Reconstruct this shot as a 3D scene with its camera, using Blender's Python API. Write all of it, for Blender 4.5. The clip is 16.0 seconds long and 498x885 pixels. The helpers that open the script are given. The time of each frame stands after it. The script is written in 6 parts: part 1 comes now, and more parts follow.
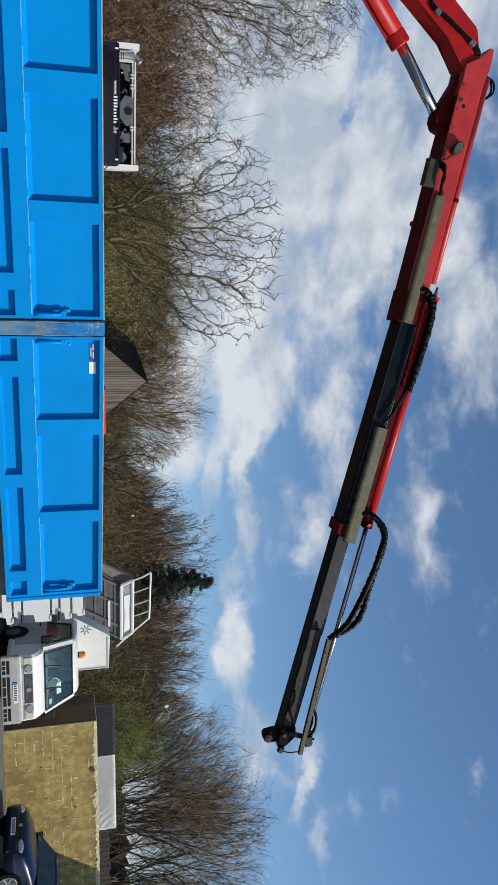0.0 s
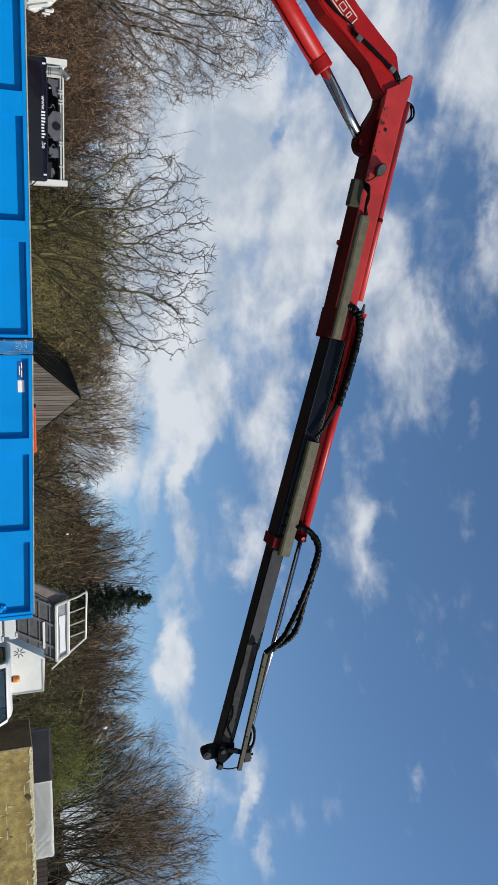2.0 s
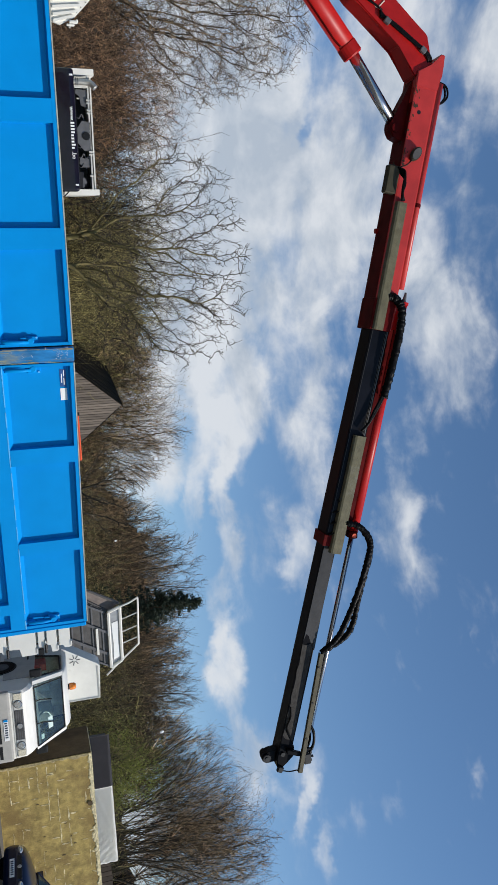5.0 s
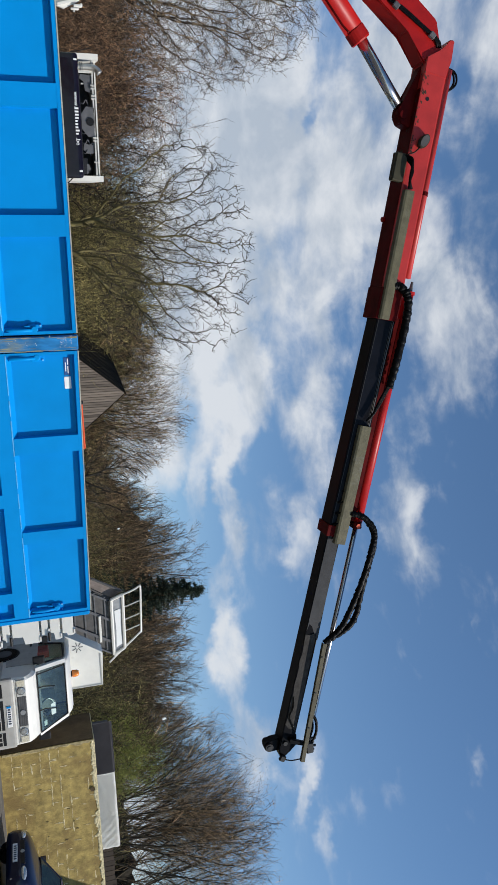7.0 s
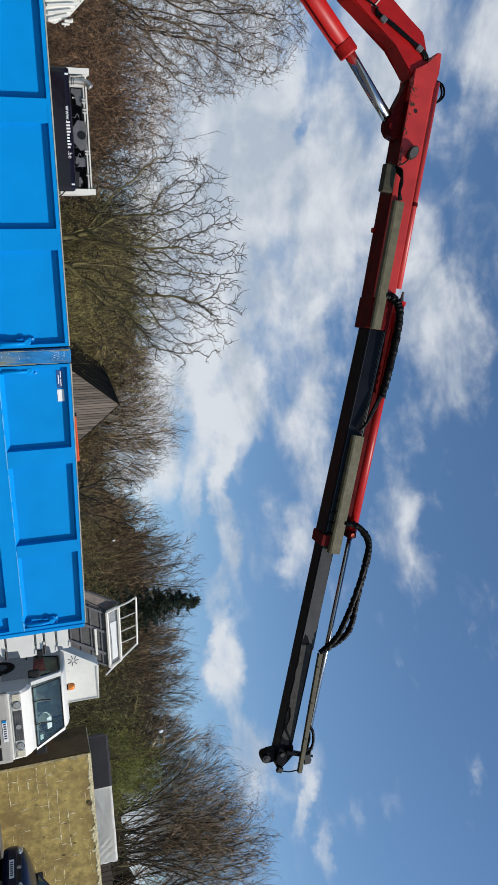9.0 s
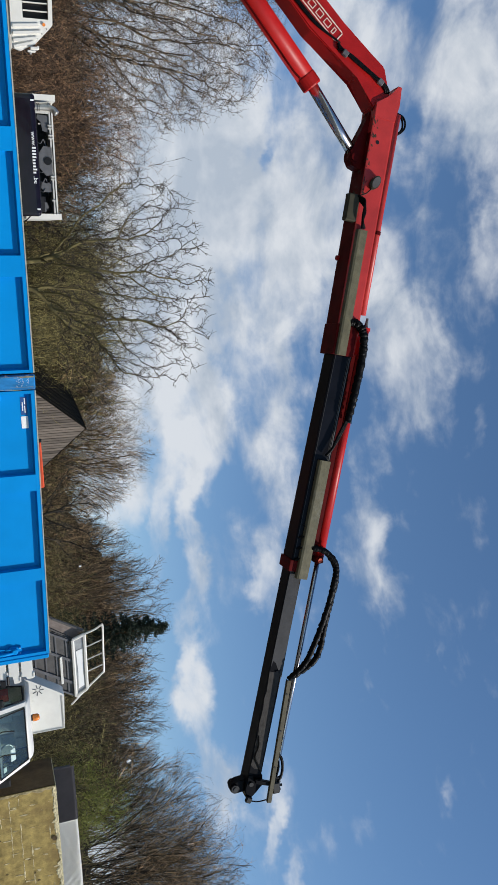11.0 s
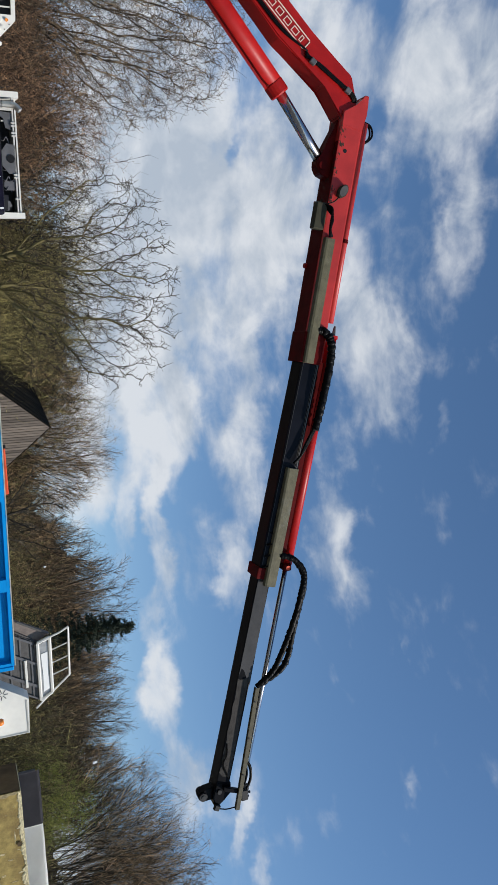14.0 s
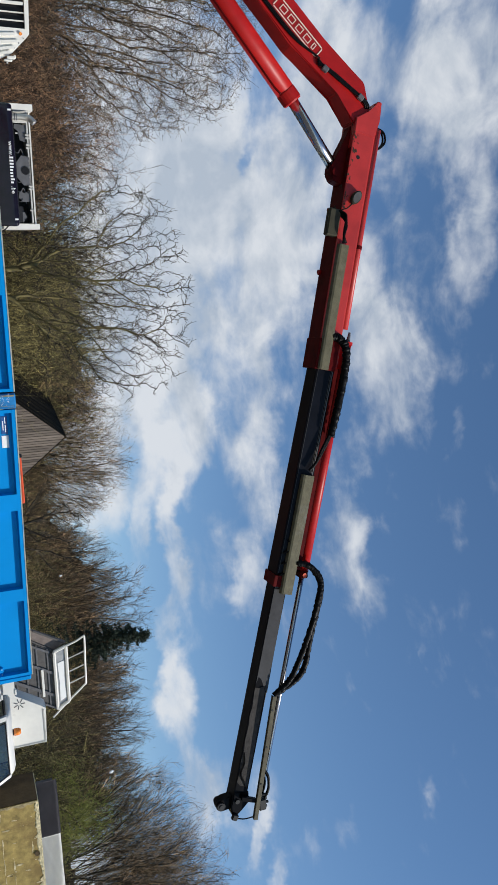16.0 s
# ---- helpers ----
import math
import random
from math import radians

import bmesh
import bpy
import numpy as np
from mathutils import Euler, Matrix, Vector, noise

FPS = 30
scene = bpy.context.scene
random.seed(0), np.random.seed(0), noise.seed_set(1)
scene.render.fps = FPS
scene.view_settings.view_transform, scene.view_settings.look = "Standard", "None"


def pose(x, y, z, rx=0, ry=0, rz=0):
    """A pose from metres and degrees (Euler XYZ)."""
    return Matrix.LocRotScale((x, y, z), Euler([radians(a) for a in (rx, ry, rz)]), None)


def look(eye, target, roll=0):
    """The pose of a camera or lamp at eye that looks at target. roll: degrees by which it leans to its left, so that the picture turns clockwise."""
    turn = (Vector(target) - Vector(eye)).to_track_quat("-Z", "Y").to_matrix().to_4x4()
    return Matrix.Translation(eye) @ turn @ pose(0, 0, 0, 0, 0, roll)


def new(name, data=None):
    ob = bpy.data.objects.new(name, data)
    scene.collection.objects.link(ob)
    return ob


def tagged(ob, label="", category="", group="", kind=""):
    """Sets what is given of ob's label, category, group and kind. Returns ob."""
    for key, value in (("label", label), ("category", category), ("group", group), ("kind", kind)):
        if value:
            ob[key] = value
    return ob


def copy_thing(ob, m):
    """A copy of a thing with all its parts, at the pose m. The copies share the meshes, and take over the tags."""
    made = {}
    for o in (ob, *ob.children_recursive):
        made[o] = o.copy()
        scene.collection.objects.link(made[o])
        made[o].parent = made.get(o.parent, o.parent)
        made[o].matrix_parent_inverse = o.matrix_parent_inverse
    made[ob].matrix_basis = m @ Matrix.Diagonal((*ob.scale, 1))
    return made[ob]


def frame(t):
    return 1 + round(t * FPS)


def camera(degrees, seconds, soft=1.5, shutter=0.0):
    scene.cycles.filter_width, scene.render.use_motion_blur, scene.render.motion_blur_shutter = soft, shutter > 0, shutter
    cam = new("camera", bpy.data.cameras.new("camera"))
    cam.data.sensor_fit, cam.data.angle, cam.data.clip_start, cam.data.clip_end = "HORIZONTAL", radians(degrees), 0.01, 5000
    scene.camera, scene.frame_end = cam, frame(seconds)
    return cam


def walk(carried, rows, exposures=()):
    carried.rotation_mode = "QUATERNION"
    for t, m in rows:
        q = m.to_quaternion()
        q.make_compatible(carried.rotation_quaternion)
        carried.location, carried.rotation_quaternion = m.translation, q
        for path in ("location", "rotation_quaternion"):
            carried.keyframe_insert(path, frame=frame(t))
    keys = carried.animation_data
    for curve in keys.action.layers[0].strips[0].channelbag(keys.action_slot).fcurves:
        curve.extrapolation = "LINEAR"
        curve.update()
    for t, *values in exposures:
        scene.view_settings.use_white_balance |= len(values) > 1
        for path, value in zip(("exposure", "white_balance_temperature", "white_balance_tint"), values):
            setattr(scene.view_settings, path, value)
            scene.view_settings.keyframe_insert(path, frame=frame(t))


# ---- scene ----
cam = camera(36.93, 16.0, soft=1.2)
PATH = [
    (0, (0.0000, -0.0000, 1.6000), (0.0000, 1.9385, 2.0922), 88.589),
    (0.5, (0.0028, -0.0440, 1.6201), (0.0016, 1.8610, 2.2291), 88.017),
    (1, (-0.0077, -0.0401, 1.6307), (-0.0026, 1.8507, 2.2825), 87.835),
    (1.5, (-0.0134, -0.0341, 1.6288), (-0.0221, 1.8519, 2.2942), 87.933),
    (2, (-0.0208, -0.0481, 1.6288), (-0.0523, 1.8412, 2.2841), 87.868),
    (2.5, (-0.0168, -0.0537, 1.6248), (-0.0685, 1.8388, 2.2696), 87.713),
    (3, (-0.0206, -0.0384, 1.6318), (-0.0886, 1.8583, 2.2624), 87.279),
    (3.5, (-0.0119, -0.0299, 1.5854), (-0.0880, 1.8725, 2.1979), 86.655),
    (4, (-0.0059, 0.0323, 1.6389), (-0.0757, 1.9436, 2.2238), 85.932),
    (4.5, (0.0014, 0.0622, 1.6303), (-0.0533, 1.9814, 2.1904), 85.349),
    (7, (-0.0145, 0.1164, 1.6195), (-0.0248, 2.0422, 2.1592), 85.269),
    (7.5, (-0.0192, 0.1107, 1.6214), (-0.0312, 2.0383, 2.1545), 85.240),
    (8, (-0.0114, 0.1103, 1.6091), (-0.0253, 2.0378, 2.1425), 85.134),
    (8.5, (-0.0098, 0.1053, 1.6223), (-0.0309, 2.0308, 2.1627), 84.982),
    (9, (-0.0198, 0.0971, 1.6304), (-0.0556, 2.0182, 2.1855), 84.876),
    (11.5, (-0.0806, 0.0950, 1.6506), (-0.1819, 1.9755, 2.3239), 85.238),
    (12, (-0.2190, 0.0813, 1.6343), (-0.3286, 1.9476, 2.3448), 85.580),
    (12.5, (-0.2572, 0.0959, 1.6461), (-0.3633, 1.9536, 2.3794), 85.537),
    (13, (-0.2180, 0.1132, 1.6568), (-0.3125, 1.9686, 2.3977), 85.276),
    (13.5, (-0.1941, 0.1258, 1.6578), (-0.2719, 1.9842, 2.3928), 84.905),
    (14, (-0.1934, 0.1156, 1.6489), (-0.2609, 1.9781, 2.3746), 84.757),
    (14.5, (-0.1885, 0.1096, 1.6474), (-0.2563, 1.9755, 2.3642), 84.681),
    (15, (-0.1898, 0.1244, 1.6512), (-0.2650, 1.9929, 2.3604), 84.737),
    (15.5, (-0.1946, 0.1194, 1.6404), (-0.2788, 1.9902, 2.3424), 84.654),
    (16, (-0.1869, 0.1342, 1.6413), (-0.2796, 2.0083, 2.3335), 84.572),
]
walk(cam, [(t, look(eye, target, roll)) for t, eye, target, roll in PATH])

# ---- world and light ----
SUN_TO = Vector((0.703, -0.302, 0.643)).normalized()
world = bpy.data.worlds.new("sky")
scene.world = world
world.use_nodes = True


def node(tree, kind, **values):
    n = tree.nodes.new(kind)
    for key, value in values.items():
        if key in n.inputs:
            n.inputs[key].default_value = value
    return n


def build_sky():
    """Nishita sky with clouds: broad banks, streaks and gaps laid out by bearing and height (radians), broken up by noise."""
    t = world.node_tree
    t.nodes.clear()
    link = t.links.new
    sky = t.nodes.new("ShaderNodeTexSky")
    sky.sky_type = "NISHITA"
    sky.sun_disc = False
    sky.sun_elevation = math.asin(SUN_TO.z)
    sky.sun_rotation = math.atan2(SUN_TO.x, SUN_TO.y)
    sky.air_density, sky.dust_density, sky.ozone_density = 1.0, 0.1, 2.5
    coord = t.nodes.new("ShaderNodeTexCoord")
    sep = t.nodes.new("ShaderNodeSeparateXYZ")
    link(coord.outputs["Generated"], sep.inputs[0])

    def feed(socket, v):
        if isinstance(v, (int, float)):
            socket.default_value = v
        elif isinstance(v, tuple):
            socket.default_value = v
        else:
            link(v, socket)

    def calc(op, a, b=None, clamp=False):
        n = t.nodes.new("ShaderNodeMath")
        n.operation, n.use_clamp = op, clamp
        for socket, v in zip(n.inputs, (a, b)):
            if v is not None:
                feed(socket, v)
        return n.outputs[0]

    def vec(op, a, b):
        n = t.nodes.new("ShaderNodeVectorMath")
        n.operation = op
        feed(n.inputs[0], a)
        feed(n.inputs["Scale"] if op == "SCALE" else n.inputs[1], b)
        return n.outputs[0]

    def fbm(at, scale, detail, rough, warp=0.0):
        n = node(t, "ShaderNodeTexNoise", Scale=scale, Detail=detail, Roughness=rough, Distortion=warp)
        link(at, n.inputs["Vector"])
        return n

    def smooth(v, lo, hi, top=1.0):
        n = t.nodes.new("ShaderNodeMapRange")
        n.interpolation_type = "SMOOTHSTEP"
        n.inputs["From Min"].default_value, n.inputs["From Max"].default_value, n.inputs["To Max"].default_value = lo, hi, top
        link(v, n.inputs["Value"])
        return n.outputs[0]

    x, y, z = sep.outputs
    flat = t.nodes.new("ShaderNodeCombineXYZ")
    link(calc("ARCTAN2", x, y), flat.inputs[0])
    link(calc("ARCSINE", z), flat.inputs[1])
    swirl = fbm(coord.outputs["Generated"], 9.0, 5.0, 0.6)
    bent = vec("ADD", flat.outputs[0], vec("SCALE", vec("SUBTRACT", swirl.outputs["Color"], (0.5, 0.5, 0.5)), 0.11))
    lift = vec("ADD", vec("MULTIPLY", coord.outputs["Generated"], (1.0, 1.0, 1.45)), CLOUD_SHIFT)
    billow = fbm(lift, CLOUD_SCALE, 9.0, 0.56, 0.35)
    wisp = fbm(vec("MULTIPLY", lift, (1.0, 1.0, 1.7)), CLOUD_SCALE * 1.9, 8.0, 0.54, 0.4)
    cover = calc("ADD", calc("MULTIPLY", calc("SUBTRACT", billow.outputs["Fac"], 0.5), 2.0), -0.35)
    cover = calc("ADD", cover, calc("MULTIPLY", calc("SUBTRACT", wisp.outputs["Fac"], 0.5), 1.15))

    def laid(rows, value):
        for az, el, long, high, turn, weight in rows:
            place = t.nodes.new("ShaderNodeMapping")
            place.vector_type = "TEXTURE"
            place.inputs["Location"].default_value = (az, el, 0)
            place.inputs["Rotation"].default_value = (0, 0, turn)
            place.inputs["Scale"].default_value = (long, high, 1)
            link(bent, place.inputs["Vector"])
            ball = t.nodes.new("ShaderNodeTexGradient")
            ball.gradient_type = "SPHERICAL"
            link(place.outputs[0], ball.inputs["Vector"])
            value = calc("ADD", value, smooth(ball.outputs["Fac"], 0.0, 0.7, weight))
        return value
    for rows in (CLOUD_BANKS, CLOUD_STREAKS, CLOUD_GAPS):
        cover = laid(rows, cover)
    thick = smooth(cover, *CLOUD_RANGE)
    # sunward rims catch the light, thick undersides stay grey
    aside = fbm(vec("ADD", lift, (0.022, -0.006, 0.030)), CLOUD_SCALE, 9.0, 0.56, 0.35)
    rim = calc("MULTIPLY", calc("SUBTRACT", billow.outputs["Fac"], aside.outputs["Fac"]), 2.4)
    shade = fbm(lift, CLOUD_SCALE * 1.3, 5.0, 0.5)
    lit = calc("ADD", calc("ADD", rim, shade.outputs["Fac"]), laid(CLOUD_SHADE, 0.06))
    tone = t.nodes.new("ShaderNodeValToRGB")
    tone.color_ramp.elements[0].position, tone.color_ramp.elements[1].position = 0.22, 0.84
    tone.color_ramp.elements[0].color = (4.4, 5.0, 5.8, 1)
    tone.color_ramp.elements[1].color = (6.9, 7.2, 7.6, 1)
    link(lit, tone.inputs["Fac"])
    deep = node(t, "ShaderNodeHueSaturation", Saturation=1.12, Value=1.18)
    link(sky.outputs[0], deep.inputs["Color"])
    mix = t.nodes.new("ShaderNodeMix")
    mix.data_type = "RGBA"
    link(calc("MULTIPLY", thick, 0.93), mix.inputs["Factor"])
    link(deep.outputs[0], mix.inputs["A"])
    link(tone.outputs[0], mix.inputs["B"])
    back = node(t, "ShaderNodeBackground", Strength=SKY_STRENGTH)
    out = t.nodes.new("ShaderNodeOutputWorld")
    link(mix.outputs["Result"], back.inputs["Color"])
    link(back.outputs[0], out.inputs["Surface"])


CLOUD_SCALE, CLOUD_SHIFT, CLOUD_RANGE, SKY_STRENGTH = 8.5, (5.3, 1.7, 0.0), (-0.28, 0.90), 0.105
# clouds: bearing, height, half length, half depth, turn, weight
CLOUD_BANKS = [
    (-0.401, 0.263, 0.19, 0.135, -0.02, 0.75), (-0.409, 0.405, 0.194, 0.1, 0.02, 0.56), (-0.248, 0.387, 0.161, 0.097, -0.04, 0.45), (-0.088, 0.249, 0.155, 0.071, 0.01, 0.85),
    (-0.025, 0.142, 0.148, 0.073, 0.07, 1.0), (-0.569, 0.453, 0.142, 0.093, 0.11, 0.6), (-0.161, 0.529, 0.225, 0.08, 0.05, 0.66), (-0.576, 0.612, 0.195, 0.112, 0.14, 0.85),
    (-0.531, 0.233, 0.138, 0.148, 0.01, 1.05), (0.098, 0.473, 0.185, 0.042, -0.02, 0.62), (-0.489, 0.573, 0.193, 0.093, 0.09, 0.36), (-0.227, 0.235, 0.175, 0.111, -0.06, 0.7),
    (-0.293, 0.176, 0.206, 0.093, -0.06, 1.1), (-0.356, 0.386, 0.401, 0.282, 0.03, 0.44), (0.456, 0.068, 0.131, 0.059, -0.13, 0.95), (0.002, 0.291, 0.199, 0.098, -0.12, 0.3),
]
CLOUD_STREAKS = [
    (-0.113, 0.166, 0.12, 0.062, -0.08, 0.85), (0.068, 0.199, 0.124, 0.023, -0.12, 0.65), (0.074, 0.242, 0.141, 0.027, -0.07, 0.7), (-0.031, 0.369, 0.145, 0.042, -0.04, 0.6),
    (0.149, 0.335, 0.083, 0.036, -0.07, 0.65), (0.283, 0.218, 0.084, 0.035, -0.06, 0.95), (0.197, 0.217, 0.077, 0.02, -0.14, 0.5), (0.386, 0.222, 0.069, 0.031, 0.06, 0.85),
    (0.38, 0.251, 0.038, 0.017, -0.2, 0.4), (0.453, 0.283, 0.077, 0.016, -0.21, 0.66), (0.507, 0.298, 0.046, 0.016, -0.27, 0.5), (-0.332, 0.651, 0.147, 0.052, -0.13, 0.6),
    (-0.035, 0.616, 0.063, 0.021, -0.09, 0.4), (0.308, 0.528, 0.031, 0.013, -0.24, 0.33), (0.465, 0.493, 0.034, 0.012, -0.32, 0.3),
]
CLOUD_GAPS = [
    (-0.435, 0.362, 0.04, 0.017, 0.04, -0.6), (-0.463, 0.535, 0.07, 0.025, 0.1, -0.35), (-0.372, 0.596, 0.091, 0.035, -0.09, -0.25), (0.038, 0.299, 0.093, 0.029, -0.12, -0.22),
    (0.072, 0.405, 0.096, 0.023, -0.14, -0.15), (-0.167, 0.408, 0.074, 0.03, 0.11, -0.35), (0.467, 0.404, 0.121, 0.087, -0.31, -0.2),
]
CLOUD_SHADE = [(-0.42, 0.26, 0.24, 0.14, 0.0, -0.16), (-0.10, 0.25, 0.16, 0.09, 0.1, 0.16), (-0.58, 0.62, 0.20, 0.12, 0.1, 0.06)]
build_sky()
sun_data = bpy.data.lights.new("sun", "SUN")
sun_data.energy, sun_data.angle, sun_data.color = 4.6, radians(0.53), (1.0, 0.95, 0.88)
sun = new("sun", sun_data)
sun.matrix_world = look(SUN_TO * 60, (0, 0, 0))
scene.view_settings.exposure = 0.0


# ---- materials ----
def material(name, colour, rough=0.6, metal=0.0, grain=8.0, vary=0.25, stain=0.0, stain_colour=(0.1, 0.08, 0.06), bump=0.0, bump_scale=40.0,
             coat=0.0, spec=0.5, per_object=0.0, stretch=(1, 1, 1), per_island=0.0):
    m = bpy.data.materials.new(name)
    m.use_nodes = True
    t = m.node_tree
    link = t.links.new
    b = t.nodes["Principled BSDF"]
    b.inputs["Roughness"].default_value, b.inputs["Metallic"].default_value = rough, metal
    b.inputs["Coat Weight"].default_value, b.inputs["Coat Roughness"].default_value = coat, 0.08
    b.inputs["Specular IOR Level"].default_value = spec
    coord = t.nodes.new("ShaderNodeTexCoord")
    mapping = t.nodes.new("ShaderNodeMapping")
    mapping.inputs["Scale"].default_value = stretch
    link(coord.outputs["Object"], mapping.inputs[0])
    fine = node(t, "ShaderNodeTexNoise", Scale=grain, Detail=6.0, Roughness=0.6)
    link(mapping.outputs[0], fine.inputs["Vector"])
    ramp = t.nodes.new("ShaderNodeMapRange")
    ramp.inputs["From Min"].default_value, ramp.inputs["From Max"].default_value = 0.3, 0.7
    ramp.inputs["To Min"].default_value, ramp.inputs["To Max"].default_value = 1 - vary, 1 + vary
    link(fine.outputs["Fac"], ramp.inputs["Value"])
    scale = t.nodes.new("ShaderNodeVectorMath")
    scale.operation = "SCALE"
    scale.inputs[0].default_value = colour
    link(ramp.outputs[0], scale.inputs["Scale"])
    result = scale.outputs[0]
    for amount, kind, socket in ((per_object, "ShaderNodeObjectInfo", "Random"), (per_island, "ShaderNodeNewGeometry", "Random Per Island")):
        if not amount:
            continue
        info = t.nodes.new(kind)
        tint = t.nodes.new("ShaderNodeMapRange")
        tint.inputs["To Min"].default_value, tint.inputs["To Max"].default_value = 1 - amount, 1 + amount
        chance = info.outputs[socket]
        if kind == "ShaderNodeNewGeometry":  # most twigs dull, a few bright
            square = t.nodes.new("ShaderNodeMath")
            square.operation = "POWER"
            square.inputs[1].default_value = 3.0
            link(chance, square.inputs[0])
            chance, tint.inputs["To Max"].default_value = square.outputs[0], 1 + 3 * amount
        link(chance, tint.inputs["Value"])
        again = t.nodes.new("ShaderNodeVectorMath")
        again.operation = "SCALE"
        link(result, again.inputs[0])
        link(tint.outputs[0], again.inputs["Scale"])
        result = again.outputs[0]
    if stain:
        spots = node(t, "ShaderNodeTexNoise", Scale=grain * 0.23, Detail=8.0, Roughness=0.7)
        link(mapping.outputs[0], spots.inputs["Vector"])
        edge = t.nodes.new("ShaderNodeMapRange")
        edge.interpolation_type = "SMOOTHSTEP"
        edge.inputs["From Min"].default_value, edge.inputs["From Max"].default_value = 0.68 - 0.3 * stain, 0.78 - 0.2 * stain
        link(spots.outputs["Fac"], edge.inputs["Value"])
        mix = t.nodes.new("ShaderNodeMix")
        mix.data_type = "RGBA"
        mix.inputs["B"].default_value = (*stain_colour, 1)
        link(edge.outputs[0], mix.inputs["Factor"])
        link(result, mix.inputs["A"])
        result = mix.outputs["Result"]
    link(result, b.inputs["Base Color"])
    if bump:
        rough_noise = node(t, "ShaderNodeTexNoise", Scale=bump_scale, Detail=5.0)
        link(mapping.outputs[0], rough_noise.inputs["Vector"])
        relief = node(t, "ShaderNodeBump", Strength=bump, Distance=0.02)
        link(rough_noise.outputs["Fac"], relief.inputs["Height"])
        link(relief.outputs[0], b.inputs["Normal"])
    return m


def glass_material(name, tint=(0.42, 0.50, 0.50)):
    """Tinted see-through glass with a mirror gloss."""
    m = bpy.data.materials.new(name)
    m.use_nodes = True
    t = m.node_tree
    t.nodes.clear()
    clear = node(t, "ShaderNodeBsdfTransparent", Color=(*tint, 1))
    gloss = node(t, "ShaderNodeBsdfGlossy", Color=(1, 1, 1, 1), Roughness=0.03)
    mix = t.nodes.new("ShaderNodeMixShader")
    out = t.nodes.new("ShaderNodeOutputMaterial")
    mix.inputs[0].default_value = 0.09
    t.links.new(clear.outputs[0], mix.inputs[1])
    t.links.new(gloss.outputs[0], mix.inputs[2])
    t.links.new(mix.outputs[0], out.inputs["Surface"])
    return m


BLUE = material("blue_paint", (0.0, 0.240, 0.62), 0.5, grain=2.2, vary=0.07, stain=0.10, stain_colour=(0.0, 0.17, 0.47), spec=0.08, bump=0.05, bump_scale=9)
BLUE_LINE = material("rubbed_highlight_blue", (0.10, 0.42, 0.76), 0.5, grain=14, vary=0.3, stain=0.35, stain_colour=(0.01, 0.24, 0.60))
BLUE_EDGE = material("pale_edge_paint", (0.13, 0.40, 0.72), 0.5, grain=9, vary=0.35, stain=0.3, stain_colour=(0.25, 0.33, 0.40))
EDGE_BARE = material("bare_rubbed_edge", (0.34, 0.36, 0.30), 0.6, grain=9, vary=0.35, stain=0.55, stain_colour=(0.07, 0.26, 0.48))
STREAK_OCHRE = material("ochre_scuffs", (0.34, 0.29, 0.15), 0.8, grain=12, vary=0.4, stain=0.4, stain_colour=(0.16, 0.20, 0.20))
BLUE_WORN = material("worn_blue_post", (0.016, 0.165, 0.40), 0.5, grain=10, vary=0.45, stain=0.64, stain_colour=(0.17, 0.23, 0.24), bump=0.2, stretch=(1, 1, 0.4), spec=0.2)
RED = material("red_paint", (0.37, 0.010, 0.009), 0.40, grain=5, vary=0.18, stain=0.20, stain_colour=(0.11, 0.012, 0.010), spec=0.22, bump=0.06, bump_scale=14)
RED_FADED = material("faded_red_paint", (0.43, 0.030, 0.026), 0.40, grain=4, vary=0.18, stain=0.30, stain_colour=(0.26, 0.018, 0.015), spec=0.35, bump=0.04, bump_scale=10)
NAVY_GLOSS = material("greased_navy_steel", (0.0045, 0.005, 0.008), 0.34, grain=4, vary=0.5, stain=0.35, stain_colour=(0.012, 0.012, 0.013), spec=0.12, bump=0.10, bump_scale=5)
DARK_STEEL = material("dark_steel", (0.0035, 0.0035, 0.005), 0.38, grain=6, vary=0.4, stain=0.22, stain_colour=(0.007, 0.007, 0.008), spec=0.06, bump=0.05, bump_scale=12)
TRAY = material("olive_tray", (0.125, 0.112, 0.066), 0.6, grain=10, vary=0.25, stain=0.4, stain_colour=(0.19, 0.18, 0.14), bump=0.15, spec=0.3)
CHROME = material("chrome", (0.44, 0.44, 0.46), 0.22, metal=1.0, vary=0.08)
RUBBER = material("black_rubber", (0.004, 0.004, 0.0045), 0.45, grain=30, vary=0.5, bump=0.4, bump_scale=30, spec=0.10)
BLACK = material("black_plastic", (0.008, 0.008, 0.009), 0.5, grain=20, vary=0.4, spec=0.3)
BLACK_GLOSS = material("glossy_black_plum", (0.007, 0.004, 0.009), 0.22, grain=6, vary=0.4, coat=0.3, spec=0.2)
WHITE = material("white_paint", (0.74, 0.72, 0.655), 0.42, grain=3, vary=0.06, stain=0.18, stain_colour=(0.50, 0.47, 0.40), coat=0.15)
WHITE_DIRTY = material("dirty_white_paint", (0.52, 0.51, 0.47), 0.5, grain=4, vary=0.12, stain=0.35, stain_colour=(0.30, 0.27, 0.22))
# dull bumper plastic; on the van's doors it stands for shaded white
BUMPER_SHADE_GREY = material("dull_plastic_and_shaded_white", (0.40, 0.385, 0.35), 0.6, grain=5, vary=0.12, stain=0.3, stain_colour=(0.26, 0.24, 0.20))
GREY = material("grey_steel", (0.10, 0.10, 0.105), 0.55, grain=6, vary=0.25, stain=0.3, stain_colour=(0.06, 0.055, 0.05))
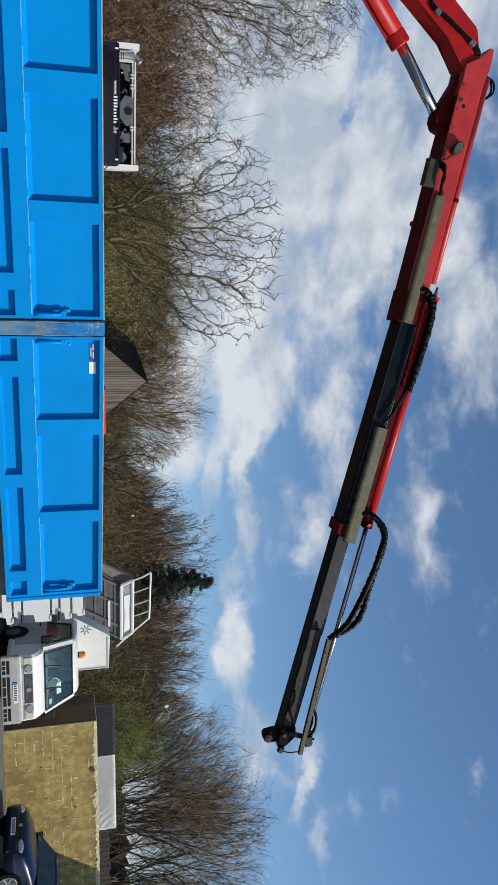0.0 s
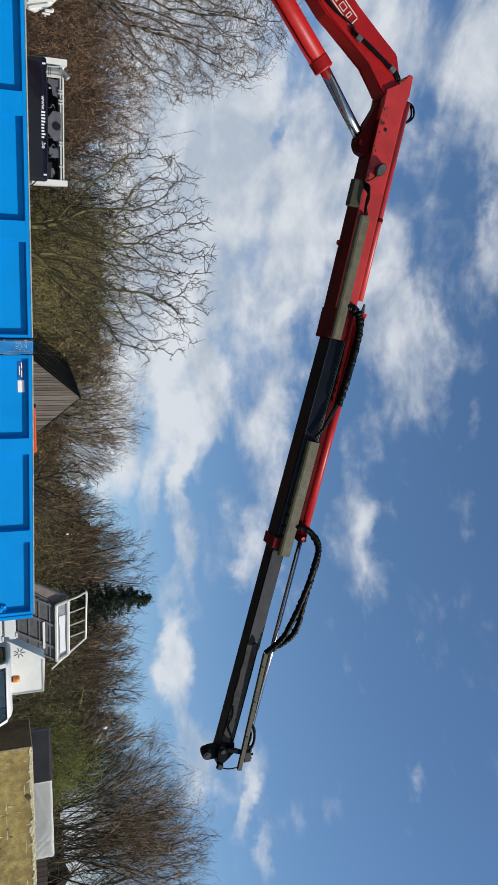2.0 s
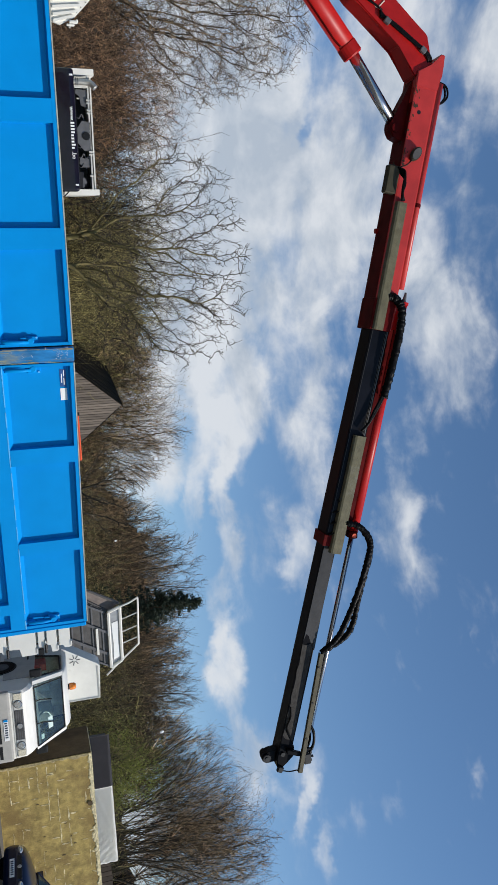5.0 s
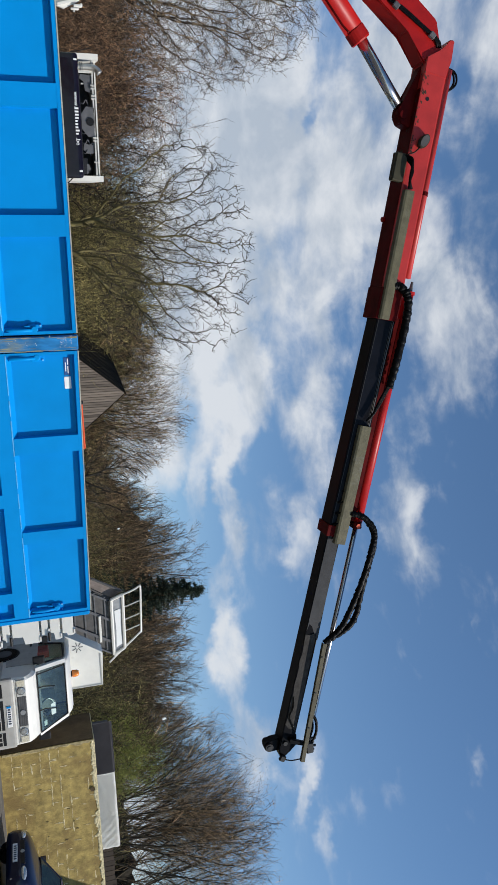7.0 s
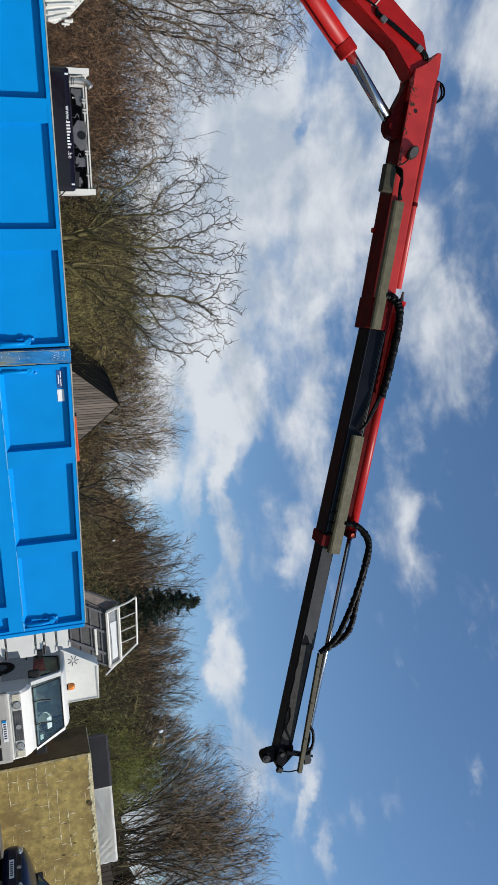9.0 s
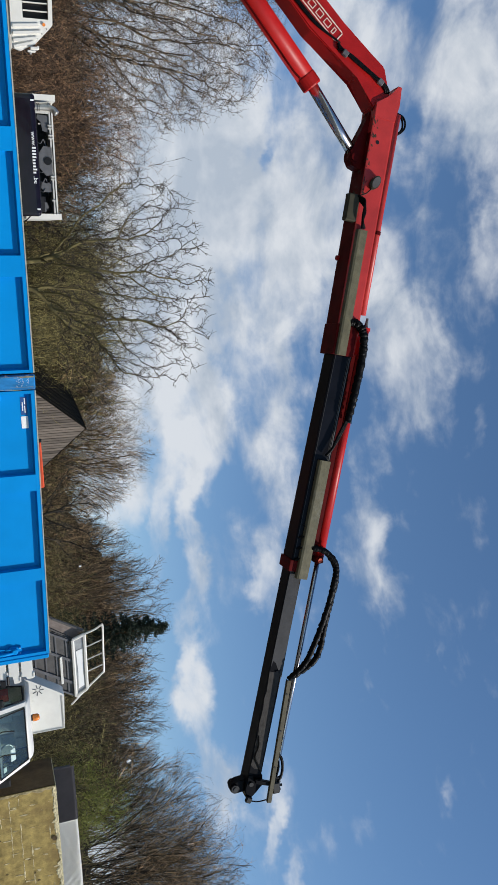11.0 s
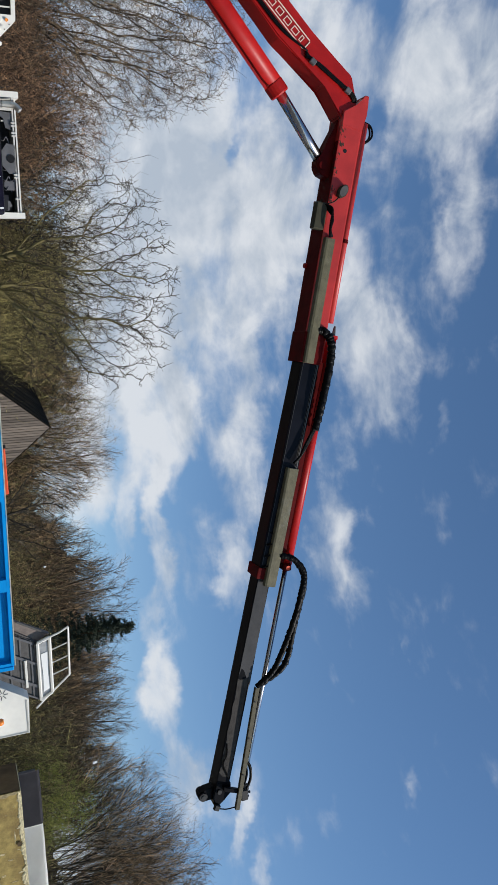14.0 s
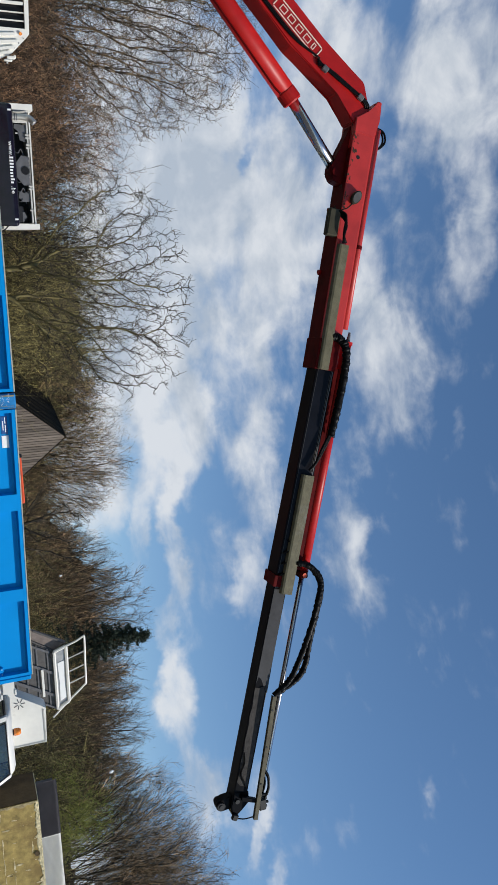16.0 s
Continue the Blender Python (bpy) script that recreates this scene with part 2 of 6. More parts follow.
GREY_DARK = material("dark_grey_steel", (0.075, 0.070, 0.066), 0.6, grain=6, vary=0.3, stain=0.3, stain_colour=(0.045, 0.042, 0.038))
GREY_LIGHT = material("light_grey_steel", (0.34, 0.34, 0.34), 0.45, metal=0.4, grain=8, vary=0.2)
STAINLESS = material("dull_stainless", (0.46, 0.42, 0.37), 0.38, metal=0.85, grain=8, vary=0.2)
STEEL_BROWN = material("brownish_steel", (0.17, 0.135, 0.115), 0.6, grain=7, vary=0.3)
WORN_STEEL = material("rubbed_steel", (0.050, 0.046, 0.043), 0.7, grain=20, vary=0.35, stain=0.4, stain_colour=(0.012, 0.012, 0.013), spec=0.1, bump=0.2, bump_scale=60)
WORN_DARK = material("dull_dark_steel", (0.030, 0.029, 0.030), 0.42, grain=12, vary=0.3, spec=0.3)
GLASS = glass_material("vehicle_glass", (0.84, 0.92, 0.89))
SEAT_GREY = material("grey_seat_cloth", (0.30, 0.31, 0.31), 0.8, grain=20, vary=0.2)
CAR_GLASS = material("dark_car_glass", (0.016, 0.030, 0.026), 0.06, grain=5, vary=0.5, spec=0.3)
CAR_BLUE = material("navy_car_paint", (0.003, 0.006, 0.026), 0.3, vary=0.1, coat=0.5, spec=0.2)
LAMP_GLASS = material("headlamp_glass", (0.55, 0.56, 0.54), 0.08, metal=0.6, grain=40, vary=0.5, coat=0.8)
LAMP_CREAM = material("pale_yellow_lens", (0.62, 0.57, 0.44), 0.2, grain=30, vary=0.25, coat=0.5)
AMBER = material("amber_plastic", (0.80, 0.22, 0.015), 0.25, vary=0.15, coat=0.6)
ORANGE = material("orange_red_paint", (0.70, 0.085, 0.025), 0.5, grain=6, vary=0.15)
INK_WHITE = material("white_ink", (0.82, 0.82, 0.80), 0.5, vary=0.03)
STICKER_BLUE = material("sticker_blue", (0.015, 0.075, 0.24), 0.4, vary=0.1)
INK_DARK = material("dark_ink", (0.03, 0.04, 0.07), 0.5, vary=0.1)
CREAM_INK = material("cream_ink", (0.78, 0.62, 0.52), 0.5, vary=0.08)
SEAT_RED = material("red_seat_cloth", (0.45, 0.03, 0.04), 0.8, vary=0.2)
BLOCK = material("rendered_block", (0.375, 0.276, 0.090), 0.92, grain=5.0, vary=0.46, stain=0.68, stain_colour=(0.245, 0.168, 0.058), bump=0.6, bump_scale=26, per_object=0.03)
# dark red of collars and fittings; also paints shade on boom underside and lug
RED_DARK = material("dark_and_shaded_red", (0.085, 0.004, 0.004), 0.5, grain=6, vary=0.4, stain=0.3, stain_colour=(0.035, 0.005, 0.004), spec=0.06)
RUST = material("rust_brown", (0.045, 0.022, 0.010), 0.8, grain=20, vary=0.4)
RAIL_OLIVE = material("dull_olive_paint", (0.085, 0.074, 0.044), 0.6, grain=12, vary=0.3, stain=0.45, stain_colour=(0.05, 0.040, 0.026), spec=0.25)
OLIVE_DARK = material("dark_olive_paint", (0.046, 0.042, 0.026), 0.6, grain=10, vary=0.25, spec=0.2)
PALE_JOINT = material("pale_joint", (0.70, 0.60, 0.36), 0.95, grain=14, vary=0.35, stain=0.2, stain_colour=(0.40, 0.31, 0.17), bump=0.8, bump_scale=40)
# dark render: shade painted on the wall's end face, and spalled spots
SHADED_RENDER = material("shaded_and_spalled_render", (0.100, 0.068, 0.032), 0.95, grain=2, vary=0.35, bump=0.6, bump_scale=18)
MORTAR = material("pale_mortar", (0.36, 0.29, 0.15), 0.95, grain=7, vary=0.30, stain=0.40, stain_colour=(0.28, 0.22, 0.115), bump=0.6, bump_scale=30)
TARP_GREY = material("grey_tarpaulin", (0.060, 0.057, 0.066), 0.6, grain=2, vary=0.15, bump=0.2, bump_scale=5, spec=0.3)
TARP_WHITE = material("white_tarpaulin", (0.86, 0.85, 0.80), 0.5, grain=1.5, vary=0.06, bump=0.6, bump_scale=2.2)
BOARD = material("weathered_boards", (0.138, 0.112, 0.090), 0.85, grain=5, vary=0.28, bump=0.4, per_object=0.38, stretch=(1, 1, 0.15))
FENCE_BROWN = material("dark_fence_boards", (0.050, 0.036, 0.026), 0.9, grain=5, vary=0.3, per_object=0.2, stretch=(1, 1, 0.15))
ROOF_DARK = material("dark_roof_sheet", (0.030, 0.023, 0.015), 0.95, grain=4, vary=0.35, per_object=0.35, spec=0.1)
GRAVEL = material("yard_gravel", (0.105, 0.098, 0.086), 0.95, grain=3, vary=0.3, stain=0.35, stain_colour=(0.06, 0.055, 0.048), bump=0.8, bump_scale=35)
BARK = material("grey_bark", (0.052, 0.040, 0.024), 0.9, grain=3, vary=0.35, stain=0.25, stain_colour=(0.050, 0.050, 0.022), per_object=0.15, per_island=0.5)
# mossy bark, lightened so that sunlight is put into its colour
BARK_MOSS_SUNLIT = material("sunlit_mossy_bark", (0.128, 0.104, 0.038), 0.9, grain=4, vary=0.4, stain=0.3, stain_colour=(0.100, 0.092, 0.022))
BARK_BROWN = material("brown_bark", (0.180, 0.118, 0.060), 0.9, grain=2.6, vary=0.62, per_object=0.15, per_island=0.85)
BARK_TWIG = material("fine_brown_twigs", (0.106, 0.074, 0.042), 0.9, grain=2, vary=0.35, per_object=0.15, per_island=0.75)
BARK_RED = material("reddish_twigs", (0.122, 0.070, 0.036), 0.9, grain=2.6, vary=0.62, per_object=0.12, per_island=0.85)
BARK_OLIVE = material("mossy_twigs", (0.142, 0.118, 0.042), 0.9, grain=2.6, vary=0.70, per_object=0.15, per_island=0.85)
LEAF_GREEN = material("budding_leaves", (0.215, 0.225, 0.034), 0.7, grain=2, vary=0.4)
NEEDLE = material("dark_needles", (0.022, 0.034, 0.018), 0.8, grain=3, vary=0.4)
# near-black colour standing for the deep shade inside the wood
WOOD_SHADE = material("wood_shade", (0.017, 0.013, 0.006), 0.95, grain=9, vary=0.7, stain=0.45, stain_colour=(0.009, 0.009, 0.005), bump=1.0, bump_scale=14, stretch=(1, 1, 0.35))


# ---- building helpers ----
def part(name, bm, mat, parent=None, label="", smooth=False):
    me = bpy.data.meshes.new(name)
    bmesh.ops.recalc_face_normals(bm, faces=bm.faces)
    bm.to_mesh(me)
    bm.free()
    me.materials.append(mat)
    if smooth:
        me.polygons.foreach_set("use_smooth", [True] * len(me.polygons))
    ob = new(name, me)
    if parent is not None:
        ob.parent = parent
    if label:
        tagged(ob, label)
    return ob


def thing(name, m, label, category, group="", kind=""):
    ob = new(name)
    ob.empty_display_size = 0.2
    ob.matrix_basis = m
    return tagged(ob, label, category, group, kind)


def add_box(bm, lo, hi, bevel=0.0, m=None, segments=1):
    size = [b - a for a, b in zip(lo, hi)]
    mid = [(a + b) / 2 for a, b in zip(lo, hi)]
    made = bmesh.ops.create_cube(bm, size=1, matrix=(m or Matrix()) @ Matrix.LocRotScale(mid, None, size))
    if bevel:
        edges = list({e for v in made["verts"] for e in v.link_edges})
        bmesh.ops.bevel(bm, geom=edges, offset=bevel, segments=segments, affect="EDGES", profile=0.7)
    return bm


def box(lo, hi, bevel=0.0, m=None, segments=1):
    return add_box(bmesh.new(), lo, hi, bevel, m, segments)


def add_prism(bm, outline, depth, axis="y", at=0.0):
    """An outline of (u, v) pairs pushed along an axis: y: u=x, v=z; x: u=y, v=z; z: u=x, v=y."""
    def place(u, v, d):
        return {"y": (u, d, v), "x": (d, u, v), "z": (u, v, d)}[axis]
    a = [bm.verts.new(place(u, v, at)) for u, v in outline]
    b = [bm.verts.new(place(u, v, at + depth)) for u, v in outline]
    bm.faces.new(a)
    bm.faces.new(b[::-1])
    for n in range(len(a)):
        bm.faces.new((a[n - 1], a[n], b[n], b[n - 1]))
    return bm


def prism(outline, depth, axis="y", at=0.0):
    return add_prism(bmesh.new(), outline, depth, axis, at)


def add_tube(bm, points, radius, sides=8, caps=True):
    pts = [Vector(p) for p in points]
    radii = radius if isinstance(radius, (list, tuple)) else [radius] * len(pts)
    rings, side = [], None
    for n, p in enumerate(pts):
        ahead = (pts[min(n + 1, len(pts) - 1)] - pts[max(n - 1, 0)]).normalized()
        if side is None:
            side = ahead.orthogonal().normalized()
        side = (side - ahead * side.dot(ahead)).normalized()
        other = ahead.cross(side)
        rings.append([bm.verts.new(p + radii[n] * (math.cos(a) * side + math.sin(a) * other)) for a in (2 * math.pi * k / sides for k in range(sides))])
    for r0, r1 in zip(rings, rings[1:]):
        for k in range(sides):
            bm.faces.new((r0[k - 1], r0[k], r1[k], r1[k - 1]))
    if caps:
        bm.faces.new(rings[0][::-1])
        bm.faces.new(rings[-1])
    return bm


def tube(points, radius, sides=8, caps=True):
    return add_tube(bmesh.new(), points, radius, sides, caps)


def smooth_line(points, steps=6):
    """A rounded line through points."""
    pts = [Vector(p) for p in points]
    pts = [2 * pts[0] - pts[1], *pts, 2 * pts[-1] - pts[-2]]
    out = []
    for a, b, c, d in zip(pts, pts[1:], pts[2:], pts[3:]):
        for k in range(steps):
            u = k / steps
            out.append(0.5 * (2 * b + (c - a) * u + (2 * a - 5 * b + 4 * c - d) * u * u + (3 * b - a - 3 * c + d) * u ** 3))
    return [*out, pts[-2]]


def add_loft(bm, rings, close=True):
    """Skins rings of equally many points, each a closed loop."""
    made = [[bm.verts.new(p) for p in ring] for ring in rings]
    for r0, r1 in zip(made, made[1:]):
        for k in range(len(r0)):
            bm.faces.new((r0[k - 1], r0[k], r1[k], r1[k - 1]))
    if close:
        bm.faces.new(made[0][::-1])
        bm.faces.new(made[-1])
    return bm


def loft(rings, close=True):
    return add_loft(bmesh.new(), rings, close)


def lettering(name, text, size, m, mat, parent, thick=0.002):
    curve = bpy.data.curves.new(name, "FONT")
    curve.body, curve.size, curve.extrude, curve.align_x, curve.align_y = text, size, thick, "CENTER", "CENTER"
    holder = bpy.data.objects.new(name, curve)
    scene.collection.objects.link(holder)
    bpy.context.view_layer.update()
    me = bpy.data.meshes.new_from_object(holder.evaluated_get(bpy.context.evaluated_depsgraph_get()))
    bpy.data.objects.remove(holder)
    me.materials.clear()
    me.materials.append(mat)
    ob = new(name, me)
    ob.parent = parent
    ob.matrix_basis = m
    return ob


def wheel(parent, x, y, z, radius, width, name="wheel"):
    """A wheel whose axle lies along local y, with its face towards -y."""
    rings = []
    for d, r in ((0, 0.62), (-0.03, 0.74), (0, 0.80), (0.0, 0.93), (0.04, 1.0), (0.96, 1.0), (1, 0.93), (1, 0.6)):
        rings.append([(r * radius * math.cos(a), d * width, r * radius * math.sin(a)) for a in (2 * math.pi * k / 24 for k in range(24))])
    hub = part(name, loft(rings), RUBBER, parent, smooth=True)
    hub.location = (x, y, z)
    bm = bmesh.new()
    for k in range(5):
        a = 2 * math.pi * k / 5
        add_box(bm, (0.08 * radius, -0.035, -0.07 * radius), (0.64 * radius, 0.0, 0.07 * radius), 0.006, Matrix.Rotation(a, 4, "Y"))
    add_tube(bm, [(0, -0.045, 0), (0, 0.0, 0)], 0.16 * radius, 12)
    part("rim", bm, GREY_LIGHT, hub)
    return hub


# ---- ground ----
def build_ground():
    bm = bmesh.new()
    steps = [-600, -200, -80, *range(-40, 61, 2), 90, 200, 600]
    def level(x, y):
        if abs(x) > 41 or not -41 < y < 61:
            return -0.1
        dip = 0.12 if x > 7 and 15 < y < 22 else 0.0
        return 0.03 * noise.noise((x * 0.21, y * 0.21, 0)) - 0.015 - dip
    grid = [[bm.verts.new((x, y, level(x, y))) for x in steps] for y in steps]
    for r0, r1 in zip(grid, grid[1:]):
        for k in range(1, len(r0)):
            bm.faces.new((r0[k - 1], r0[k], r1[k], r1[k - 1]))
    ob = part("ground", bm, GRAVEL, smooth=True)
    tagged(ob, "grey-brown compacted gravel yard with damp patches", "ground", kind="structure")


build_ground()


# ---- blue dropside lorry under the crane ----
TRUCK = pose(-3.73, 6.34, 0, 0, 0, 21.79)


def shear(bm, s0, z0, s1, z1):
    """Lets the top edge run from z0 at s0 to z1 at s1."""
    for v in bm.verts:
        top = z0 + (z1 - z0) * (v.co.x - s0) / (s1 - s0)
        v.co.z += (top - 2.03) * (v.co.z - 1.0) / 1.03
    return bm


def dropside(parent, s0, s1, recess_up, recess_low, z0, z1):
    """One hinged steel side: sheet, frame and ribs; the outer faces lie at y = 0."""
    bm = bmesh.new()
    add_box(bm, (s0, 0.052, 1.0), (s1, 0.060, 2.02))
    add_prism(bm, [(0.0, 1.992), (0.0, 2.026), (0.006, 2.03), (0.075, 2.03), (0.075, 1.992), (0.052, 1.978)], s1 - s0, "x", s0)
    add_prism(bm, [(0.0, 1.225), (0.0, 1.372), (0.006, 1.380), (0.052, 1.418), (0.052, 1.205)], s1 - s0, "x", s0)
    add_prism(bm, [(0.0, 1.0), (0.0, 1.050), (0.052, 1.075), (0.060, 1.0)], s1 - s0, "x", s0)

    def ribs(recesses, low, high):
        edges = [s0, *[v for pair in recesses for v in pair], s1]
        for a, b in zip(edges[::2], edges[1::2]):
            inset = 0.022
            add_prism(bm, [(a, 0.052), (a if a == s0 else a + inset * 0.3, 0.0), (b if b == s1 else b - inset * 0.3, 0.0), (b, 0.052)], high - low, "z", low)
    ribs(recess_up, 1.38, 1.995)
    ribs(recess_low, 1.05, 1.225)
    side = part("dropside", shear(bm, s0, z0, s1, z1), BLUE, parent)
    bm = box((s0, -0.003, 2.026), (s1, 0.030, 2.037))
    part("top_edge", shear(bm, s0, z0, s1, z1), EDGE_BARE, side, "paint worn pale along the top rail")
    # broken pale strip: worn paint plus the rail edge's highlight, painted on
    bm = bmesh.new()
    a = s0 + 0.02
    while a < s1 - 0.1:
        w = random.uniform(0.05, 0.45)
        add_box(bm, (a, -0.002, 1.368 + random.uniform(0, 0.004)), (min(a + w, s1 - 0.002), 0.006, 1.379))
        a += w + random.uniform(0.004, 0.12)
    tagged(part("rubbed_line", bm, BLUE_LINE, side, "rubbed paint and painted-in highlight along the middle rail"), kind="stuff")
    bm = bmesh.new()
    for k in range(7):
        a = s0 + (s1 - s0) * random.random()
        w = 0.006 + 0.014 * random.random()
        add_box(bm, (a, -0.0015, 1.370), (min(a + w, s1 - 0.001), 0.004, 1.377))
    tagged(part("paint_chip", bm, BLUE_EDGE, side, "pale chips along the middle rail"), kind="stuff")
    return side


def latch(parent, s):
    """A lever latch in its recess: bracket, lever and spring knob."""
    base = part("latch", box((s - 0.024, 0.008, 1.40), (s + 0.026, 0.052, 1.46), 0.006), BLUE, parent)
    part("lever", tube([(s - 0.012, 0.026, 1.385), (s - 0.004, -0.004, 1.44), (s, -0.006, 1.55), (s + 0.004, 0.006, 1.64)], [0.014, 0.021, 0.019, 0.015], 10), BLUE, base, smooth=True)
    plate = part("latch_plate", box((s - 0.048, 0.030, 1.605), (s + 0.042, 0.052, 1.73), 0.006), BLUE, base)
    for dx, z in ((-0.034, 1.715), (0.028, 1.715), (-0.034, 1.62)):
        part("bolt", tube([(s + dx, 0.031, z), (s + dx, 0.020, z)], 0.009, 6), BLUE_EDGE, plate)
    part("knob", tube([(s - 0.006, 0.045, 1.660), (s - 0.006, 0.004, 1.660), (s - 0.006, -0.004, 1.660)], [0.034, 0.034, 0.024], 14), BLUE, base)
    part("hook", box((s - 0.040, 0.012, 1.565), (s - 0.018, 0.032, 1.64), 0.004), BLUE, base)


def build_dropside_lorry():
    lorry = thing("dropside_lorry", TRUCK, "blue steel dropside lorry body with ribbed sides and a worn post", "lorry")
    dropside(lorry, 2.872, 5.76, [(2.91, 3.715), (3.90, 4.74), (4.89, 5.722)], [(2.90, 3.11), (3.28, 4.30), (4.46, 5.43), (5.57, 5.73)], 2.044, 2.014)
    dropside(lorry, -0.50, 2.700, [(-0.46, 0.55), (0.755, 1.62), (1.82, 2.665)], [(-0.46, -0.15), (0.02, 1.07), (1.21, 2.27), (2.44, 2.665)], 2.027, 2.044)
    dropside(lorry, -2.2, -0.665, [(-2.1, -1.5), (-1.3, -0.7)], [(-2.1, -1.4), (-1.25, -0.72)], 2.027, 2.027)
    for s0, z in ((2.703, 2.05), (-0.662, 2.035)):
        part("post_gap", box((s0 + 0.001, 0.035, 0.92), (s0 + 0.165, 0.09, z - 0.03)), BLACK, lorry)
        bm = box((s0 + 0.012, -0.022, 0.92), (s0 + 0.154, 0.033, z), 0.010)
        post = part("post", bm, BLUE_WORN, lorry, "scraped blue post with bare metal showing")
        bm = bmesh.new()
        for k in range(34):
            z1 = random.uniform(1.88, 1.99) if k % 3 else 1.3 + 0.7 * random.random()
            x1 = s0 + 0.02 + 0.11 * random.random()
            turned = Matrix.Translation((x1, -0.0225, z1)) @ Matrix.Rotation(random.uniform(-1.2, 1.2), 4, "Y")
            add_box(bm, (-random.uniform(0.004, 0.022), -0.0008, -0.0008), (0.004, 0.0, 0.0008), 0, turned)
        tagged(part("scratch", bm, INK_WHITE, post, "pale scratch marks"), kind="stuff")
        bm = bmesh.new()
        for k in range(46):
            x1 = s0 + (0.016 + 0.03 * random.random() ** 2 if k % 2 else 0.152 - 0.035 * random.random() ** 2)
            z1, tall = random.uniform(1.1, z - 0.05), random.uniform(0.02, 0.22)
            add_box(bm, (x1, -0.0236, z1), (x1 + random.uniform(0.0012, 0.0040), -0.0221, min(z1 + tall, z - 0.01)))
        tagged(part("scuff", bm, STREAK_OCHRE, post, "ochre scuffs along the post's edges"), kind="stuff")
    for s in (2.655, 2.925, 5.69, -0.43):
        latch(lorry, s)
    # maker's stickers on the sheet
    sticker = part("sticker", box((2.945, 0.048, 1.905), (3.12, 0.0515, 1.962)), STICKER_BLUE, lorry, "dark blue maker's sticker with pale bars")
    bm = bmesh.new()
    for k, (a, b, z) in enumerate(((2.955, 3.015, 1.942), (3.03, 3.10, 1.942), (2.99, 3.08, 1.921))):
        add_box(bm, (a, 0.0465, z - 0.004), (b, 0.0478, z + 0.004))
    part("lettering", bm, INK_WHITE, sticker)
    part("sticker", box((3.135, 0.048, 1.902), (3.255, 0.0515, 1.965)), INK_WHITE, lorry, "plain white sticker")
    part("bed_floor", box((-2.2, 0.065, 0.93), (5.76, 2.40, 0.995)), GREY, lorry)
    part("tailboard", box((5.765, 0.0, 1.0), (5.82, 2.46, 2.0), 0.01), BLUE, lorry)
    part("far_side", box((-2.2, 2.405, 1.0), (5.76, 2.46, 2.03), 0.01), BLUE, lorry)
    part("headboard", box((-2.26, 0.0, 0.95), (-2.205, 2.46, 2.3), 0.01), BLUE, lorry)
    for y in (0.75, 1.60):
        part("chassis_beam", box((-5.6, y, 0.68), (5.7, y + 0.09, 0.928), 0.01), BLACK, lorry)
    part("crane_deck", box((-5.3, 0.4, 0.93), (-2.27, 2.1, 1.06), 0.02), GREY, lorry)
    part("side_guard", box((-1.6, 0.10, 0.55), (2.6, 0.13, 0.66), 0.006), GREY_LIGHT, lorry)
    part("mudguard", tube([(4.1 + 0.62 * math.cos(a), 0.35, 0.50 + 0.56 * math.sin(a)) for a in (math.pi * k / 10 for k in range(11))], 0.03, 6), BLACK, lorry)
    for s, y in ((4.1, 0.12), (2.95, 0.12), (-4.6, 0.12)):
        wheel(lorry, s, y, 0.50, 0.50, 0.34)
        wheel(lorry, s, 2.0, 0.50, 0.50, 0.34)
    # cab at the far front, out past the crane
    part("cab", box((-7.8, 0.1, 0.7), (-5.7, 2.4, 3.0), 0.12, segments=3), WHITE, lorry)


build_dropside_lorry()


# ---- red loader crane ----
def slab(points, y0, y1, bevel=0.0):
    bm = prism(points, y1 - y0, "y", y0)
    if bevel:
        bmesh.ops.bevel(bm, geom=list(bm.edges), offset=bevel, segments=2, affect="EDGES")
    return bm


def beam(bm, h0, z0, h1, z1, tall, y0, y1, bevel=0.012):
    """A box girder whose lower edge runs from (h0, z0) to (h1, z1)."""
    along = Vector((h1 - h0, 0, z1 - z0))
    m = Matrix.Translation((h0, 0, z0)) @ Matrix.Rotation(-math.atan2(along.z, along.x), 4, "Y")
    return add_box(bm, (0, y0, 0), (along.length, y1, tall), bevel, m, 2)


def hose(parent, points, radius, name="hose", wraps=True):
    """A hose along points; wrapped ones are lumpy where the tape overlaps."""
    line = smooth_line(points, 16 if wraps else 7)
    if not wraps:
        return part(name, tube(line, radius, 8), RUBBER, parent, smooth=True)
    shift = random.uniform(0, 50)
    bent, radii = [], []
    for k, p in enumerate(line):
        u = k * 0.42 + shift
        bent.append(p + Vector((noise.noise((u, 1, 0)), noise.noise((u, 2, 0)), noise.noise((u, 3, 0)))) * radius * 0.22)
        radii.append(radius * (0.98 + 0.30 * noise.noise((u * 1.3, 5, 0)) + 0.20 * noise.noise((u * 4.1, 9, 0))))
    return part(name, tube(bent, radii, 10), RUBBER, parent, smooth=True)


